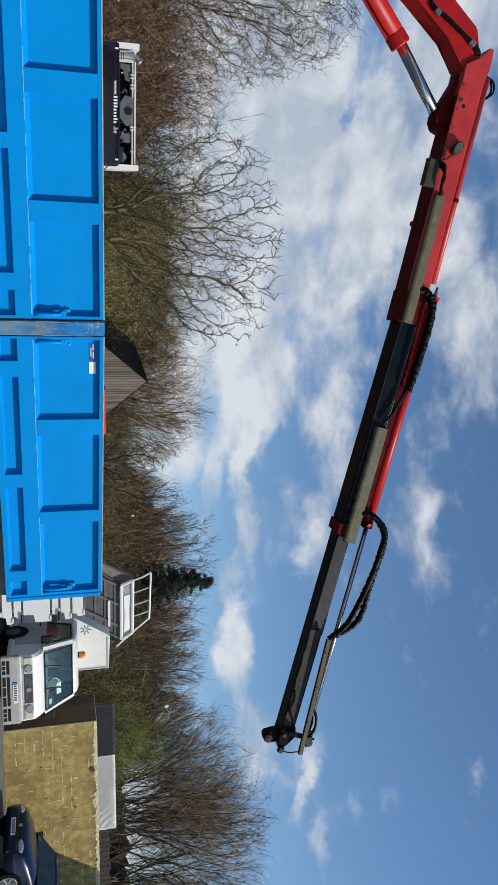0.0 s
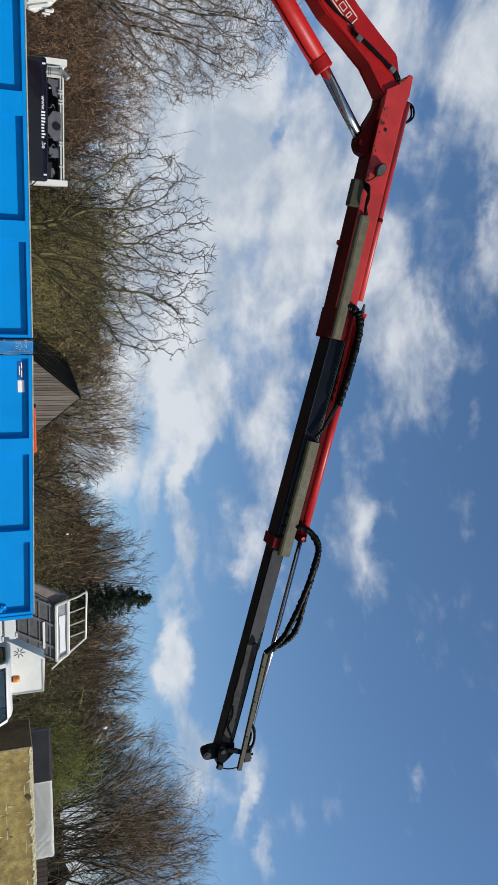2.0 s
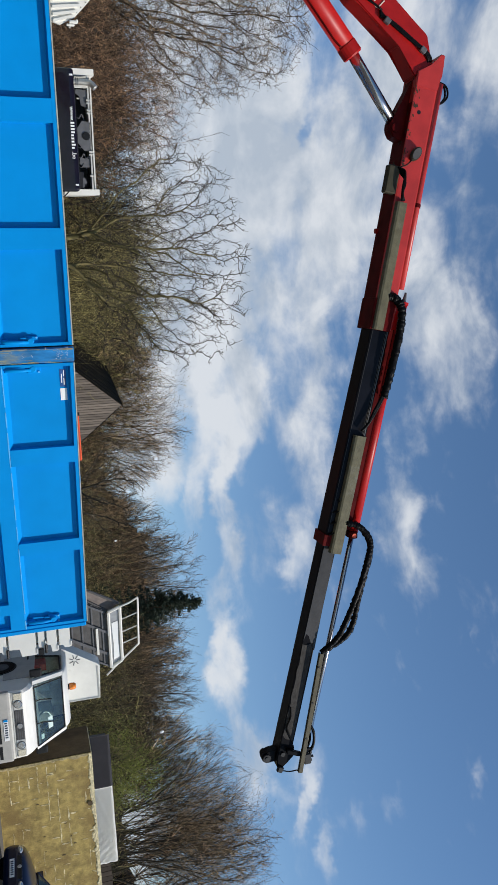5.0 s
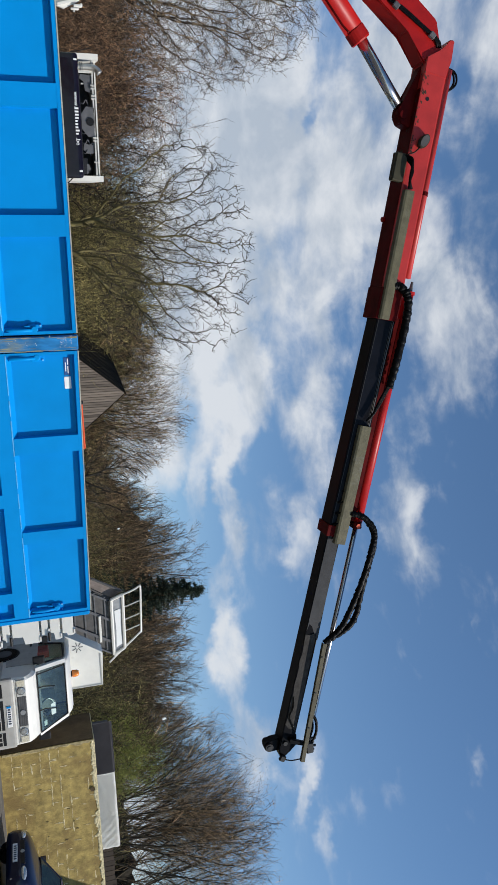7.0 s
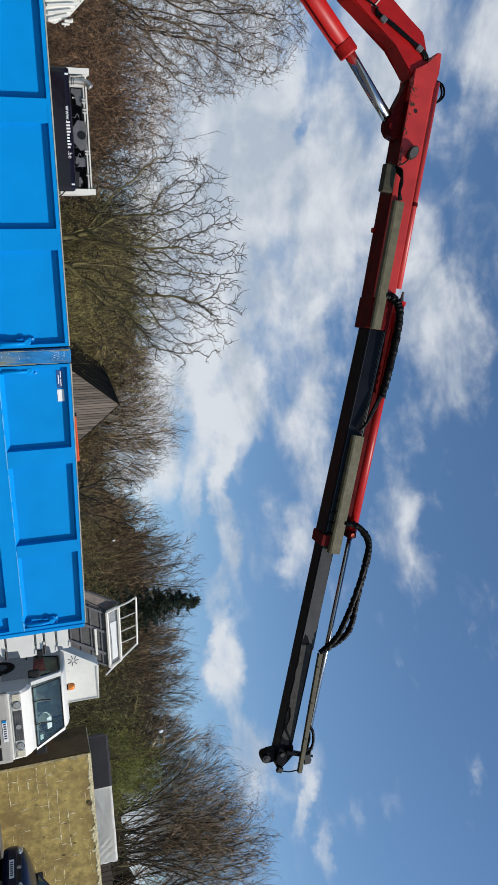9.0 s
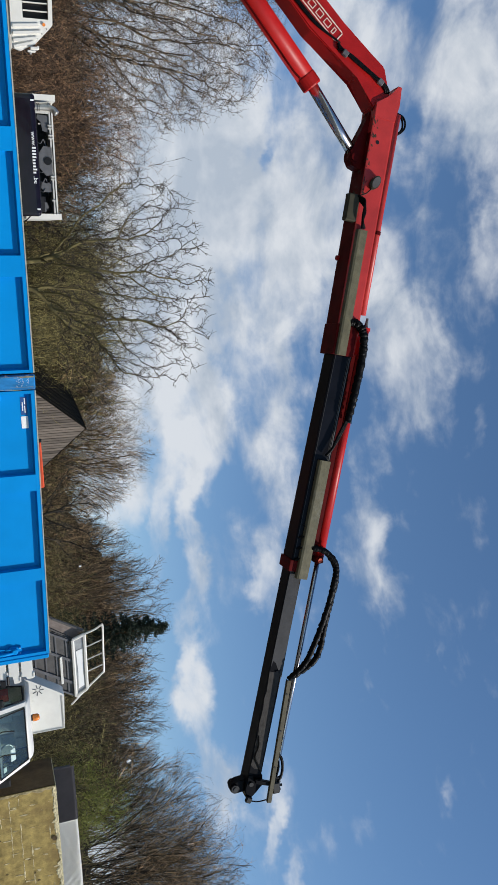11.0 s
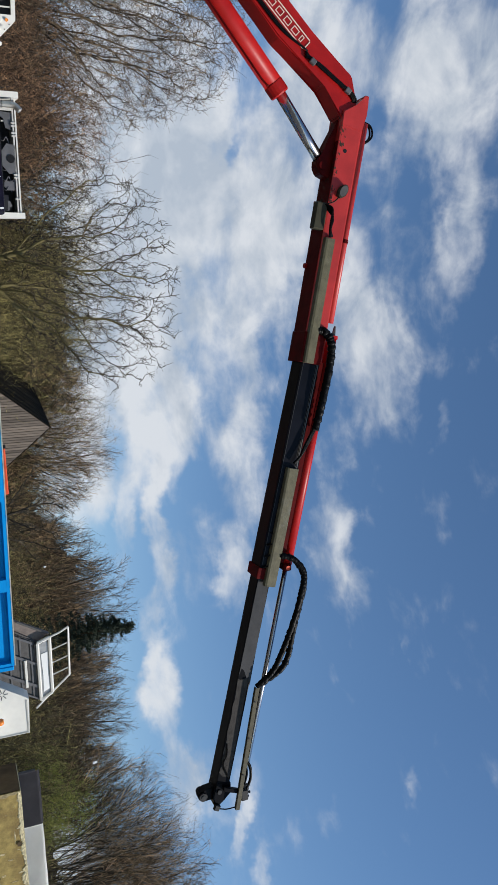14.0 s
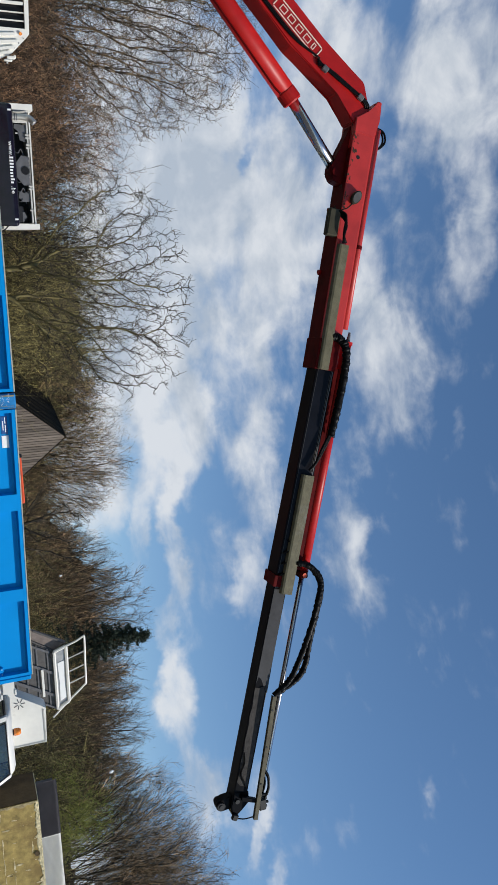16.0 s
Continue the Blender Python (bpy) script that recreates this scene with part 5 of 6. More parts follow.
# ---- dark blue car ----
def build_car():
    m = thing("parked_car", pose(9.12, 18.85, -0.13, 0, 0, -68.8), "dark blue estate car with dusty glass", "car")
    hull = []
    for y, w0, w1, z0, z1, crown in ((-0.03, 0.50, 0.52, 0.34, 0.56, 0.015), (0.0, 0.62, 0.62, 0.28, 0.62, 0.025), (0.06, 0.74, 0.72, 0.22, 0.68, 0.035), (0.20, 0.83, 0.78, 0.20, 0.745, 0.045), (0.5, 0.86, 0.80, 0.19, 0.82, 0.055), (0.85, 0.87, 0.81, 0.19, 0.88, 0.05), (1.15, 0.87, 0.82, 0.19, 0.92, 0.04), (2.6, 0.87, 0.84, 0.19, 0.95, 0.0), (4.2, 0.86, 0.82, 0.22, 0.98, 0.0), (4.5, 0.80, 0.76, 0.35, 0.90, 0.0)):
        right = [(0.55 * w0, z0), (0.93 * w0, z0 + 0.03), (w0, z0 + 0.14), (w0 * 1.01, (z0 + z1) / 2), (w1 * 1.02, z1 - 0.13), (w1, z1 - 0.06), (w1 * 0.93, z1 - 0.012), (w1 * 0.62, z1 + crown * 0.7), (w1 * 0.25, z1 + crown)]
        hull.append([(u, y, v) for u, v in right] + [(-u, y, v) for u, v in reversed(right)])
    part("body", loft(hull), CAR_BLUE, m, smooth=True)
    part("cabin", loft([[(-0.78, 1.10, 0.90), (0.78, 1.10, 0.90), (0.78, 1.15, 0.93), (-0.78, 1.15, 0.93)], [(-0.62, 1.85, 1.38), (0.62, 1.85, 1.38), (0.60, 1.88, 1.40), (-0.60, 1.88, 1.40)], [(-0.62, 2.4, 0.94), (0.62, 2.4, 0.94), (0.58, 2.4, 1.45), (-0.58, 2.4, 1.45)], [(-0.62, 3.9, 0.94), (0.62, 3.9, 0.94), (0.56, 3.9, 1.42), (-0.56, 3.9, 1.42)], [(-0.64, 4.4, 0.92), (0.64, 4.4, 0.92), (0.62, 4.4, 0.98), (-0.62, 4.4, 0.98)]]), CAR_BLUE, m)
    part("windscreen", quad_plate([(-0.72, 1.14, 0.955), (0.72, 1.14, 0.955), (0.575, 1.80, 1.365), (-0.575, 1.80, 1.365)], 0.012), CAR_GLASS, m)
    frame_line = [(-0.735, 1.125, 0.945), (0.735, 1.125, 0.945), (0.585, 1.81, 1.375), (-0.585, 1.81, 1.375)]
    trim = bmesh.new()
    for p, q in zip(frame_line, frame_line[1:] + frame_line[:1]):
        add_tube(trim, [p, q], 0.022, 6)
    part("windscreen_trim", trim, BLACK, m)
    for side in (-1, 1):
        part("side_window", quad_plate([(side * 0.80, 1.35, 0.98), (side * 0.80, 3.9, 0.98), (side * 0.64, 3.75, 1.38), (side * 0.64, 1.92, 1.38)], 0.015), CAR_GLASS, m)
        part("roof_pillar", tube([(side * 0.76, 1.12, 0.94), (side * 0.62, 1.86, 1.40), (side * 0.60, 2.5, 1.43), (side * 0.58, 3.9, 1.41)], 0.028, 6), CAR_BLUE, m)
        bulb = bmesh.new()
        bmesh.ops.create_uvsphere(bulb, u_segments=16, v_segments=10, radius=1.0)
        for v in bulb.verts:
            v.co = Vector((side * 0.56 + 0.165 * v.co.x, 0.035 + 0.075 * v.co.y + side * 0.05 * v.co.x, 0.615 + 0.072 * v.co.z))
        part("headlamp", bulb, LAMP_GLASS, m, "clear oval headlamp", smooth=True)
        part("fog_lamp", box((side * 0.58 - 0.09, 0.02, 0.30), (side * 0.58 + 0.09, 0.09, 0.38), 0.02), LAMP_GLASS, m)
        part("mirror", box((side * 0.94 - 0.09, 1.38, 0.93), (side * 0.94 + 0.09, 1.48, 1.07), 0.03, segments=2), CAR_BLUE, m)
        for y in (0.78, 3.45):
            tyre = part("wheel", tube([(side * 0.68, y, 0.31), (side * 0.885, y, 0.31)], 0.31, 22), RUBBER, m)
            rim = part("rim", tube([(side * 0.86, y, 0.31), (side * 0.888, y, 0.31)], 0.21, 24), GREY_DARK, tyre)
            spokes = bmesh.new()
            for k in range(7):
                a = 2 * math.pi * k / 7
                add_tube(spokes, [(side * 0.892, y + 0.03 * math.cos(a), 0.31 + 0.03 * math.sin(a)), (side * 0.892, y + 0.195 * math.cos(a), 0.31 + 0.195 * math.sin(a))], 0.017, 6)
            add_tube(spokes, [(side * 0.89, y + 0.2 * math.cos(0.2618 * k), 0.31 + 0.2 * math.sin(0.2618 * k)) for k in range(25)], 0.014, 6)
            part("spokes", spokes, GREY_LIGHT, rim)
    part("grille", box((-0.34, -0.032, 0.535), (0.34, 0.08, 0.655), 0.012), BLACK, m)
    part("badge", tube([(0, 0.0, 0.60), (0, -0.042, 0.60)], 0.048, 16), GREY_LIGHT, m)
    plate = part("number_plate", box((-0.26, -0.046, 0.375), (0.26, -0.010, 0.485), 0.004), INK_WHITE, m)
    bars = bmesh.new()
    for k in range(7):
        add_box(bars, (-0.19 + 0.06 * k, -0.050, 0.400), (-0.155 + 0.06 * k, -0.0465, 0.465))
    part("plate_bar", bars, INK_DARK, plate)


build_car()


# ---- barn with boarded gable ----
def build_barn():
    m = thing("barn", pose(-3.06, 36, 0, 0, 0, 24), "weathered board barn with a dark ribbed roof", "barn")
    half, eave, apex = 2.5, 2.85, 5.72
    n = 40
    w = 2 * half / n
    for k in range(n):
        x0 = -half + k * w
        top = [eave + (apex - eave) * (1 - abs(x) / half) for x in (x0, x0 + w - 0.018)]
        outline = [(x0, 0), (x0 + w - 0.018, 0), (x0 + w - 0.018, top[1])]
        if x0 < 0 < x0 + w:
            outline.append((0, apex))
        outline.append((x0, top[0]))
        part("board", prism(outline, 0.03, "y", -0.03 - 0.008 * (k % 2)), BOARD, m)
    part("back_wall", prism([(-half, 0), (half, 0), (half, eave), (0, apex - 0.02), (-half, eave)], 6.6, "y", 0.01), ROOF_DARK, m)
    slope = math.atan2(apex - eave, half)
    length = half / math.cos(slope) + 0.25
    for side in (-1, 1):
        for k in range(17):
            y0 = -0.05 + k * 0.4
            lift = 0.02 * (k % 2)
            bm = box((-0.0, y0, 0.005 + lift), (length - 0.2, y0 + 0.41, 0.03 + lift), 0.006)
            for v in bm.verts:
                u, up = v.co.x, v.co.z
                v.co.x = side * (u * math.cos(slope) + up * math.sin(slope))
                v.co.z = apex - u * math.sin(slope) + up * math.cos(slope)
            part("roof_sheet", bm, ROOF_DARK, m)
    part("ridge", tube([(0, -0.05, apex + 0.02), (0, 6.8, apex + 0.02)], 0.05, 8), ROOF_DARK, m)


build_barn()


# ---- block wall with a covered stack behind it ----
def build_wall():
    m = new("wall_yard")
    m.matrix_basis = pose(7.63, 21.2, -0.02, 0, 0, 7)
    tagged(m, "tan rendered block wall with pale crumbling joints", "wall", kind="structure")
    part("core", box((0.02, 0.003, -0.25), (5.98, 1.6, 2.40)), MORTAR, m)
    rows, high = 10, 0.243
    for r in range(-1, rows):
        x = 0.0 if r % 2 == 0 else -0.22
        while x < 6.0:
            a, b = max(x, 0.0), min(x + 0.60, 6.0)
            if b - a > 0.08:
                part("block", box((a + 0.0006, 0.0, r * high + 0.0006), (b - 0.0006, 0.06, (r + 1) * high - 0.0006)), BLOCK, m)
            x += 0.605
    # ragged strips of old mortar along the top and down the near edge
    def crust(length, wide, place):
        bm = bmesh.new()
        n, across = int(length / 0.035), 5
        grid = []
        for k in range(n + 1):
            u = length * k / n
            edge = wide * (0.75 + 0.9 * noise.noise((u * 2.3, length, 0)) * 0.5 + 0.5 * noise.noise((u * 11, length, 4)))
            row = []
            for j in range(across + 1):
                v = edge * j / across
                lump = 0.008 + 0.012 * noise.noise((u * 16, v * 22, length)) if j < across else -0.003
                row.append(bm.verts.new(place(u, v, max(lump, -0.003))))
            grid.append(row)
        for r0, r1 in zip(grid, grid[1:]):
            for j in range(across):
                bm.faces.new((r0[j], r1[j], r1[j + 1], r0[j + 1]))
        return bm
    cap = crust(5.98, 0.15, lambda u, v, h: (0.01 + u, -0.006 - h, 2.44 - v))
    add_box(cap, (0.0, -0.008, 2.405), (5.98, 1.6, 2.44), 0.01)
    part("coping", cap, PALE_JOINT, m, "crumbling pale mortar coping")
    part("edge_crust", crust(2.38, 0.09, lambda u, v, h: (0.0 + v, -0.004 - h, 0.02 + u)), MORTAR, m, "crumbling mortar at the wall's edge")
    smears = bmesh.new()
    for k in range(1400):
        r = random.randint(1, rows - 1)
        x = random.uniform(0.05, 5.7)
        if noise.noise((x * 0.8, r * 0.45, 3.0)) + 0.35 * noise.noise((x * 3.1, r * 1.7, 8.0)) < random.uniform(0.0, 0.22):
            continue
        if k % 3:
            z, long, tall = r * high + random.gauss(0, 0.006), random.uniform(0.02, 0.19), random.uniform(0.005, 0.012) + random.random() ** 5 * 0.03
        else:
            x = 0.605 * random.randint(1, 9) - (0.22 if r % 2 else 0.0) + random.gauss(0, 0.01)
            z, long, tall = r * high + random.uniform(0, 0.1), random.uniform(0.008, 0.030), random.uniform(0.04, 0.17)
        ring = [(x, z + tall * random.uniform(0.2, 0.6)), (x + long * 0.3, z), (x + long * 0.8, z + tall * random.uniform(0, 0.3)), (x + long, z + tall * random.uniform(0.4, 0.8)), (x + long * 0.6, z + tall), (x + long * 0.2, z + tall * random.uniform(0.7, 1))]
        add_prism(smears, ring, 0.005, "y", -0.004)
    tagged(part("mortar_smear", smears, PALE_JOINT, m, "pale mortar left in the joints"), kind="stuff")
    holes = bmesh.new()
    for k in range(16):
        x, z, r = random.uniform(0.3, 5.6), random.uniform(0.3, 2.3), random.uniform(0.008, 0.026)
        long = random.uniform(1.0, 2.6)
        add_prism(holes, [(x + r * math.cos(a) * random.uniform(0.4, 1.3), z + r * long * math.sin(a) * random.uniform(0.5, 1.2)) for a in (2 * math.pi * j / 9 for j in range(9))], 0.004, "y", -0.0065)
    for x in (1.42, 5.25):
        add_prism(holes, [(x + 0.09 * math.cos(a) * random.uniform(0.5, 1.1), 2.30 + 0.07 * math.sin(a) * random.uniform(0.6, 1.2)) for a in (2 * math.pi * j / 11 for j in range(11))], 0.006, "y", -0.022)
    tagged(part("spall", holes, SHADED_RENDER, m, "small dark spalled spots"), kind="stuff")
    # end face turned from the sun, its shade put into a darker colour
    part("end_face", box((-0.03, 0.02, -0.2), (0.0, 1.6, 2.42), 0.008), SHADED_RENDER, m)


build_wall()


def build_tarp():
    m = thing("covered_stack", pose(8.15, 23.9, 0, 0, 0, 3), "stack under a grey and a white tarpaulin behind the wall", "stack")

    def sheet(x0, x1, z0, z1, crease):
        bm = bmesh.new()
        n = 60
        rows = []
        levels = [(0.0, 0.05), *[(-0.02 * k / 18, z0 - 0.2 + (z1 - z0 + 0.16) * k / 18) for k in range(19)], (0.03, z1), (0.28, z1 + 0.02)]
        for j, (y, z) in enumerate(levels):
            row = []
            for k in range(n + 1):
                x = x0 + (x1 - x0) * k / n
                fold = math.sin((x * 1.0 + z * 0.9 + 0.15 * noise.noise((x * 2, z * 2, 5))) * 26) * max(0.0, k / n - 0.45) * (0 < j < 20)
                pull = 0.5 * max(0.0, 1 - abs((z - z0 - 0.35) - 0.35 * (x - x0 - 0.5)) / 0.05) * (k / n < 0.55)
                row.append(bm.verts.new((x, y + 0.016 * noise.noise((x * 1.7, z * 2.2, 3)) + crease * (fold - pull), z + 0.008 * noise.noise((x * 2.0, 7, 0)))))
            rows.append(row)
        for r0, r1 in zip(rows, rows[1:]):
            for k in range(1, n + 1):
                bm.faces.new((r0[k - 1], r0[k], r1[k], r1[k - 1]))
        bmesh.ops.solidify(bm, geom=list(bm.faces), thickness=0.02)
        return bm
    part("grey_sheet", sheet(0.0, 1.62, 2.3, 3.08, 0.002), TARP_GREY, m, "grey tarpaulin", smooth=True)
    part("white_sheet", sheet(1.625, 4.0, 2.3, 3.06, 0.020), TARP_WHITE, m, "creased white tarpaulin", smooth=True)
    part("stack_core", box((0.05, 0.06, 0), (3.95, 0.26, 2.98)), GREY, m)


build_tarp()


# ---- dark boarded fence past the stack, and an unseen wall added for its shadow ----
def build_fence():
    m = thing("board_fence", pose(12.3, 24.5, 0, 0, 0, 4), "dark brown boarded fence behind the yard wall", "fence")
    for k in range(26):
        tall = 2.86 + random.uniform(-0.03, 0.03)
        part("board", box((0.16 * k, random.uniform(0, 0.012), -0.05), (0.16 * k + 0.15, 0.03, tall), 0.003), FENCE_BROWN, m)
    for z in (0.5, 2.3):
        part("rail", box((0.0, 0.045, z), (4.2, 0.09, z + 0.09), 0.004), FENCE_BROWN, m)


build_fence()


def build_shadow_wall():
    # added out of view; its top edge shades the yard wall's right end
    m = part("wall_east", box((0.0, 0.0, -0.1), (9.0, 0.3, 4.2), 0.02), MORTAR)
    m.matrix_basis = pose(14.04, 20.89, 0, 0, 0, -49.4)
    tagged(m, "unseen plain wall added to cast a shadow on the yard wall", "wall", kind="structure")


build_shadow_wall()


# ---- trees and woodland ----
def grown_tree(seed, hulls, count, bole, reach=1.6, step=0.24, tip=0.006, flow=2.3, twigs=3, twig_size=(0.18, 0.5), rise=0.3, jitter=0.25, lean=(0.0, 0.0), thin_at=0.016):
    """A tree that grows towards points scattered in its crown; hulls are rows of centre and half sizes."""
    rng = np.random.default_rng(seed)
    aims = []
    share = np.array([h[3] * h[4] * h[5] for h in hulls])
    for h, n in zip(hulls, (count * share / share.sum()).astype(int)):
        d = rng.normal(size=(n, 3))
        d /= np.linalg.norm(d, axis=1, keepdims=True)
        aims.append(np.array(h[:3]) + d * (rng.uniform(0, 1, (n, 1)) ** 0.42) * np.array(h[3:]))
    aims = np.concatenate(aims)
    aims = aims[aims[:, 2] > bole * 0.8]
    nodes, parent = [np.zeros(3)], [-1]
    while nodes[-1][2] < bole:
        nodes.append(nodes[-1] + np.array([lean[0] + rng.normal(0, 0.06), lean[1] + rng.normal(0, 0.06), 1.0]) * step)
        parent.append(len(nodes) - 2)
    first = np.array(nodes)
    gap = np.linalg.norm(aims[:, None] - first[None], axis=2)
    near, dist = gap.argmin(1), gap.min(1)
    kids = {}
    for turn in range(120):
        live = dist < (reach if turn > 14 else 9.0)
        if not live.any():
            break
        fresh = []
        for n in np.unique(near[live]):
            if kids.get(n, 0) >= 3:
                continue
            pull = aims[live & (near == n)] - nodes[n]
            way = (pull / np.linalg.norm(pull, axis=1, keepdims=True)).sum(0)
            way = way / (np.linalg.norm(way) + 1e-6) + rng.normal(0, jitter, 3) + (0, 0, 0.08)
            nodes.append(nodes[n] + way / np.linalg.norm(way) * step)
            parent.append(int(n))
            kids[n] = kids.get(n, 0) + 1
            fresh.append(len(nodes) - 1)
        if not fresh:
            break
        new_at = np.array([nodes[k] for k in fresh])
        gap = np.linalg.norm(aims[:, None] - new_at[None], axis=2)
        closer = gap.min(1) < dist
        near = np.where(closer, np.array(fresh)[gap.argmin(1)], near)
        dist = np.minimum(dist, gap.min(1))
        keep = dist > step * 1.15
        aims, near, dist = aims[keep], near[keep], dist[keep]
        if not len(aims):
            break
    total = len(nodes)
    power = np.zeros(total)
    for k in range(total - 1, 0, -1):
        if power[k] == 0:
            power[k] = tip ** flow
        power[parent[k]] += power[k]
    radius = power ** (1 / flow)
    nodes, parent = np.array(nodes), np.array(parent)
    for turn in range(6):  # stout limbs run straighter than twigs
        mean, many = np.zeros((total, 3)), np.zeros((total, 1))
        np.add.at(mean, parent[1:], nodes[1:] * radius[1:, None])
        np.add.at(many, parent[1:], radius[1:, None])
        inner = (many[:, 0] > 0) & (parent >= 0) & (radius > 0.02)
        nodes[inner] = 0.4 * nodes[inner] + 0.3 * nodes[parent[inner]] + 0.3 * mean[inner] / many[inner]
    rows = []
    for k in range(1, total):
        p, q = nodes[parent[k]], nodes[k]
        r0 = min(radius[parent[k]], radius[k] * 1.5)
        rows.append((*p, *q, r0, radius[k], 1 if radius[k] > thin_at else 2))
        if radius[k] < 0.03:
            along = (q - p) / step
            for j in range(twigs):
                way = along * rng.uniform(0.2, 1.0) + rng.normal(0, 0.55, 3) + (0, 0, rise)
                way /= np.linalg.norm(way)
                size = rng.uniform(*twig_size)
                base = p + (q - p) * rng.uniform()
                mid = base + way * size * 0.55
                way = way + rng.normal(0, 0.35, 3) + (0, 0, rise * 0.6)
                end = mid + way / np.linalg.norm(way) * size * 0.5
                rows.append((*base, *mid, tip * 0.9, tip * 0.75, 2))
                rows.append((*mid, *end, tip * 0.75, tip * 0.45, 2))
    return np.array(rows)


def fan_tree(seed, height, stems, cone, branches, twigs, base=0.05, radius=0.06, low=0.22):
    """Stems that fan out from the foot and bear long upright twigs."""
    rng = np.random.default_rng(seed)
    rows = []

    def shoot(p, d, size, pieces, r0, r1, level, bend, up):
        line = [p]
        for n in range(pieces):
            d = d + rng.normal(0, bend, 3) + (0, 0, up)
            d = d / np.linalg.norm(d)
            q = line[-1] + d * size / pieces
            k0, k1 = n / pieces, (n + 1) / pieces
            rows.append((*line[-1], *q, r0 + (r1 - r0) * k0, r0 + (r1 - r0) * k1, level))
            line.append(q)
        return line

    for k in range(stems):
        turn = rng.uniform(0, 6.283)
        tilt = math.radians(cone) * math.sqrt((k + 0.5) / stems)
        d = np.array([math.sin(tilt) * math.cos(turn), math.sin(tilt) * math.sin(turn) * 0.7, math.cos(tilt)])
        size = height * rng.uniform(0.91, 1.0) * (1 - 0.16 * (k / stems))
        foot = np.array([rng.normal(0, base), rng.normal(0, base), -0.1])
        stem = shoot(foot, d, size, 10, radius * rng.uniform(0.6, 1.1), 0.008, 1, 0.06, 0.02)
        for j in range(branches):
            u = 10 * (low + (0.96 - low) * (j + rng.uniform()) / branches)
            n = min(int(u), 9)
            at = stem[n] + (stem[n + 1] - stem[n]) * (u - n)
            along = (stem[n + 1] - stem[n]) / np.linalg.norm(stem[n + 1] - stem[n])
            side = rng.normal(0, 1, 3)
            side -= along * side.dot(along)
            side /= np.linalg.norm(side)
            long = height * rng.uniform(0.08, 0.20) * (1.2 - 0.06 * u)
            limb = shoot(at, along + side * rng.uniform(0.5, 1.2), long, 4, 0.0095, 0.0045, 2, 0.13, 0.07)
            for i in range(twigs):
                v = rng.uniform(0.3, 3.99)
                m = int(v)
                spot_at = limb[m] + (limb[m + 1] - limb[m]) * (v - m)
                way = (limb[m + 1] - limb[m]) / np.linalg.norm(limb[m + 1] - limb[m]) + rng.normal(0, 0.42, 3)
                shoot(spot_at, way, rng.uniform(0.22, 0.60), 2, 0.0062, 0.0036, 2, 0.24, 0.10)
    rows = np.array(rows)
    end = rows[:, 3:6]
    wide = height * math.sin(math.radians(cone)) * 0.72
    wave = np.array([noise.noise(Vector(p) * 0.8) for p in end])
    inside = (end[:, 0] / wide) ** 2 + (end[:, 1] / wide) ** 2 + ((end[:, 2] - height * 0.45) / (height * 0.47)) ** 2 < 1.0 + 0.20 * wave
    return rows[inside | (end[:, 2] < height * 0.45)]


def sweeping_tree(seed, height, stems, cone):
    """Long stems from one foot that fork again and again at narrow angles, with fine twigs at the rim."""
    rng = np.random.default_rng(seed)
    rows = []
    sizes = (0.56, 0.36, 0.22, 0.10, 0.036)
    thick = (0.060, 0.026, 0.0135, 0.0075, 0.0045, 0.0034)
    kids = (4, 5, 6, 7)
    spread = (0.30, 0.42, 0.60, 0.85)

    def shoot(p, d, level):
        pieces = (7, 5, 4, 2, 1)[level]
        size = height * sizes[level] * rng.uniform(0.75, 1.15)
        line, ways = [p], []
        for n in range(pieces):
            d = d + rng.normal(0, (0.05, 0.08, 0.11, 0.2, 0.25)[level], 3)
            if level:
                d = d + np.array([p[0], p[1] * 0.5, 0.0]) * 0.010
            d = d / np.linalg.norm(d)
            q = line[-1] + d * size / pieces
            r0 = thick[level] + (thick[level + 1] - thick[level]) * n / pieces
            r1 = thick[level] + (thick[level + 1] - thick[level]) * (n + 1) / pieces
            rows.append((*line[-1], *q, r0, r1, 1 if level < 2 else 2))
            line.append(q)
            ways.append(d)
        if level == 4:
            return
        for k in range(kids[level] + 1):
            u = pieces * (1.0 if k == 0 else rng.uniform((0.54, 0.34, 0.18, 0.15)[level], 0.98))
            n = min(int(u), pieces - 1)
            at = line[n] + (line[n + 1] - line[n]) * (u - n)
            side = rng.normal(0, 1, 3)
            side -= ways[n] * side.dot(ways[n])
            side /= np.linalg.norm(side)
            shoot(at, ways[n] + side * spread[level] * (0.3 if k == 0 else rng.uniform(0.5, 1.3)), level + 1)

    for k in range(stems):
        turn = 2.4 * k
        tilt = math.radians(cone) * math.sqrt((k + 0.5) / stems)
        shoot(np.array([rng.normal(0, 0.2), rng.normal(0, 0.2), -0.1]), np.array([math.sin(tilt) * math.cos(turn), math.sin(tilt) * math.sin(turn) * 0.7, math.cos(tilt)]), 0)
    rows = np.array(rows)
    rows[:, :6] *= height / np.percentile(rows[:, 5], 98)
    end = rows[:, 3:6]
    wide = height * math.sin(math.radians(cone)) * 0.80
    wave = np.array([noise.noise(Vector(p) * 0.9) for p in end])
    inside = (end[:, 0] / wide) ** 2 + (end[:, 1] / wide) ** 2 + ((end[:, 2] - height * 0.48) / (height * 0.52)) ** 2 < 1.0 + 0.22 * wave
    return rows[inside | (end[:, 2] < height * 0.4)]


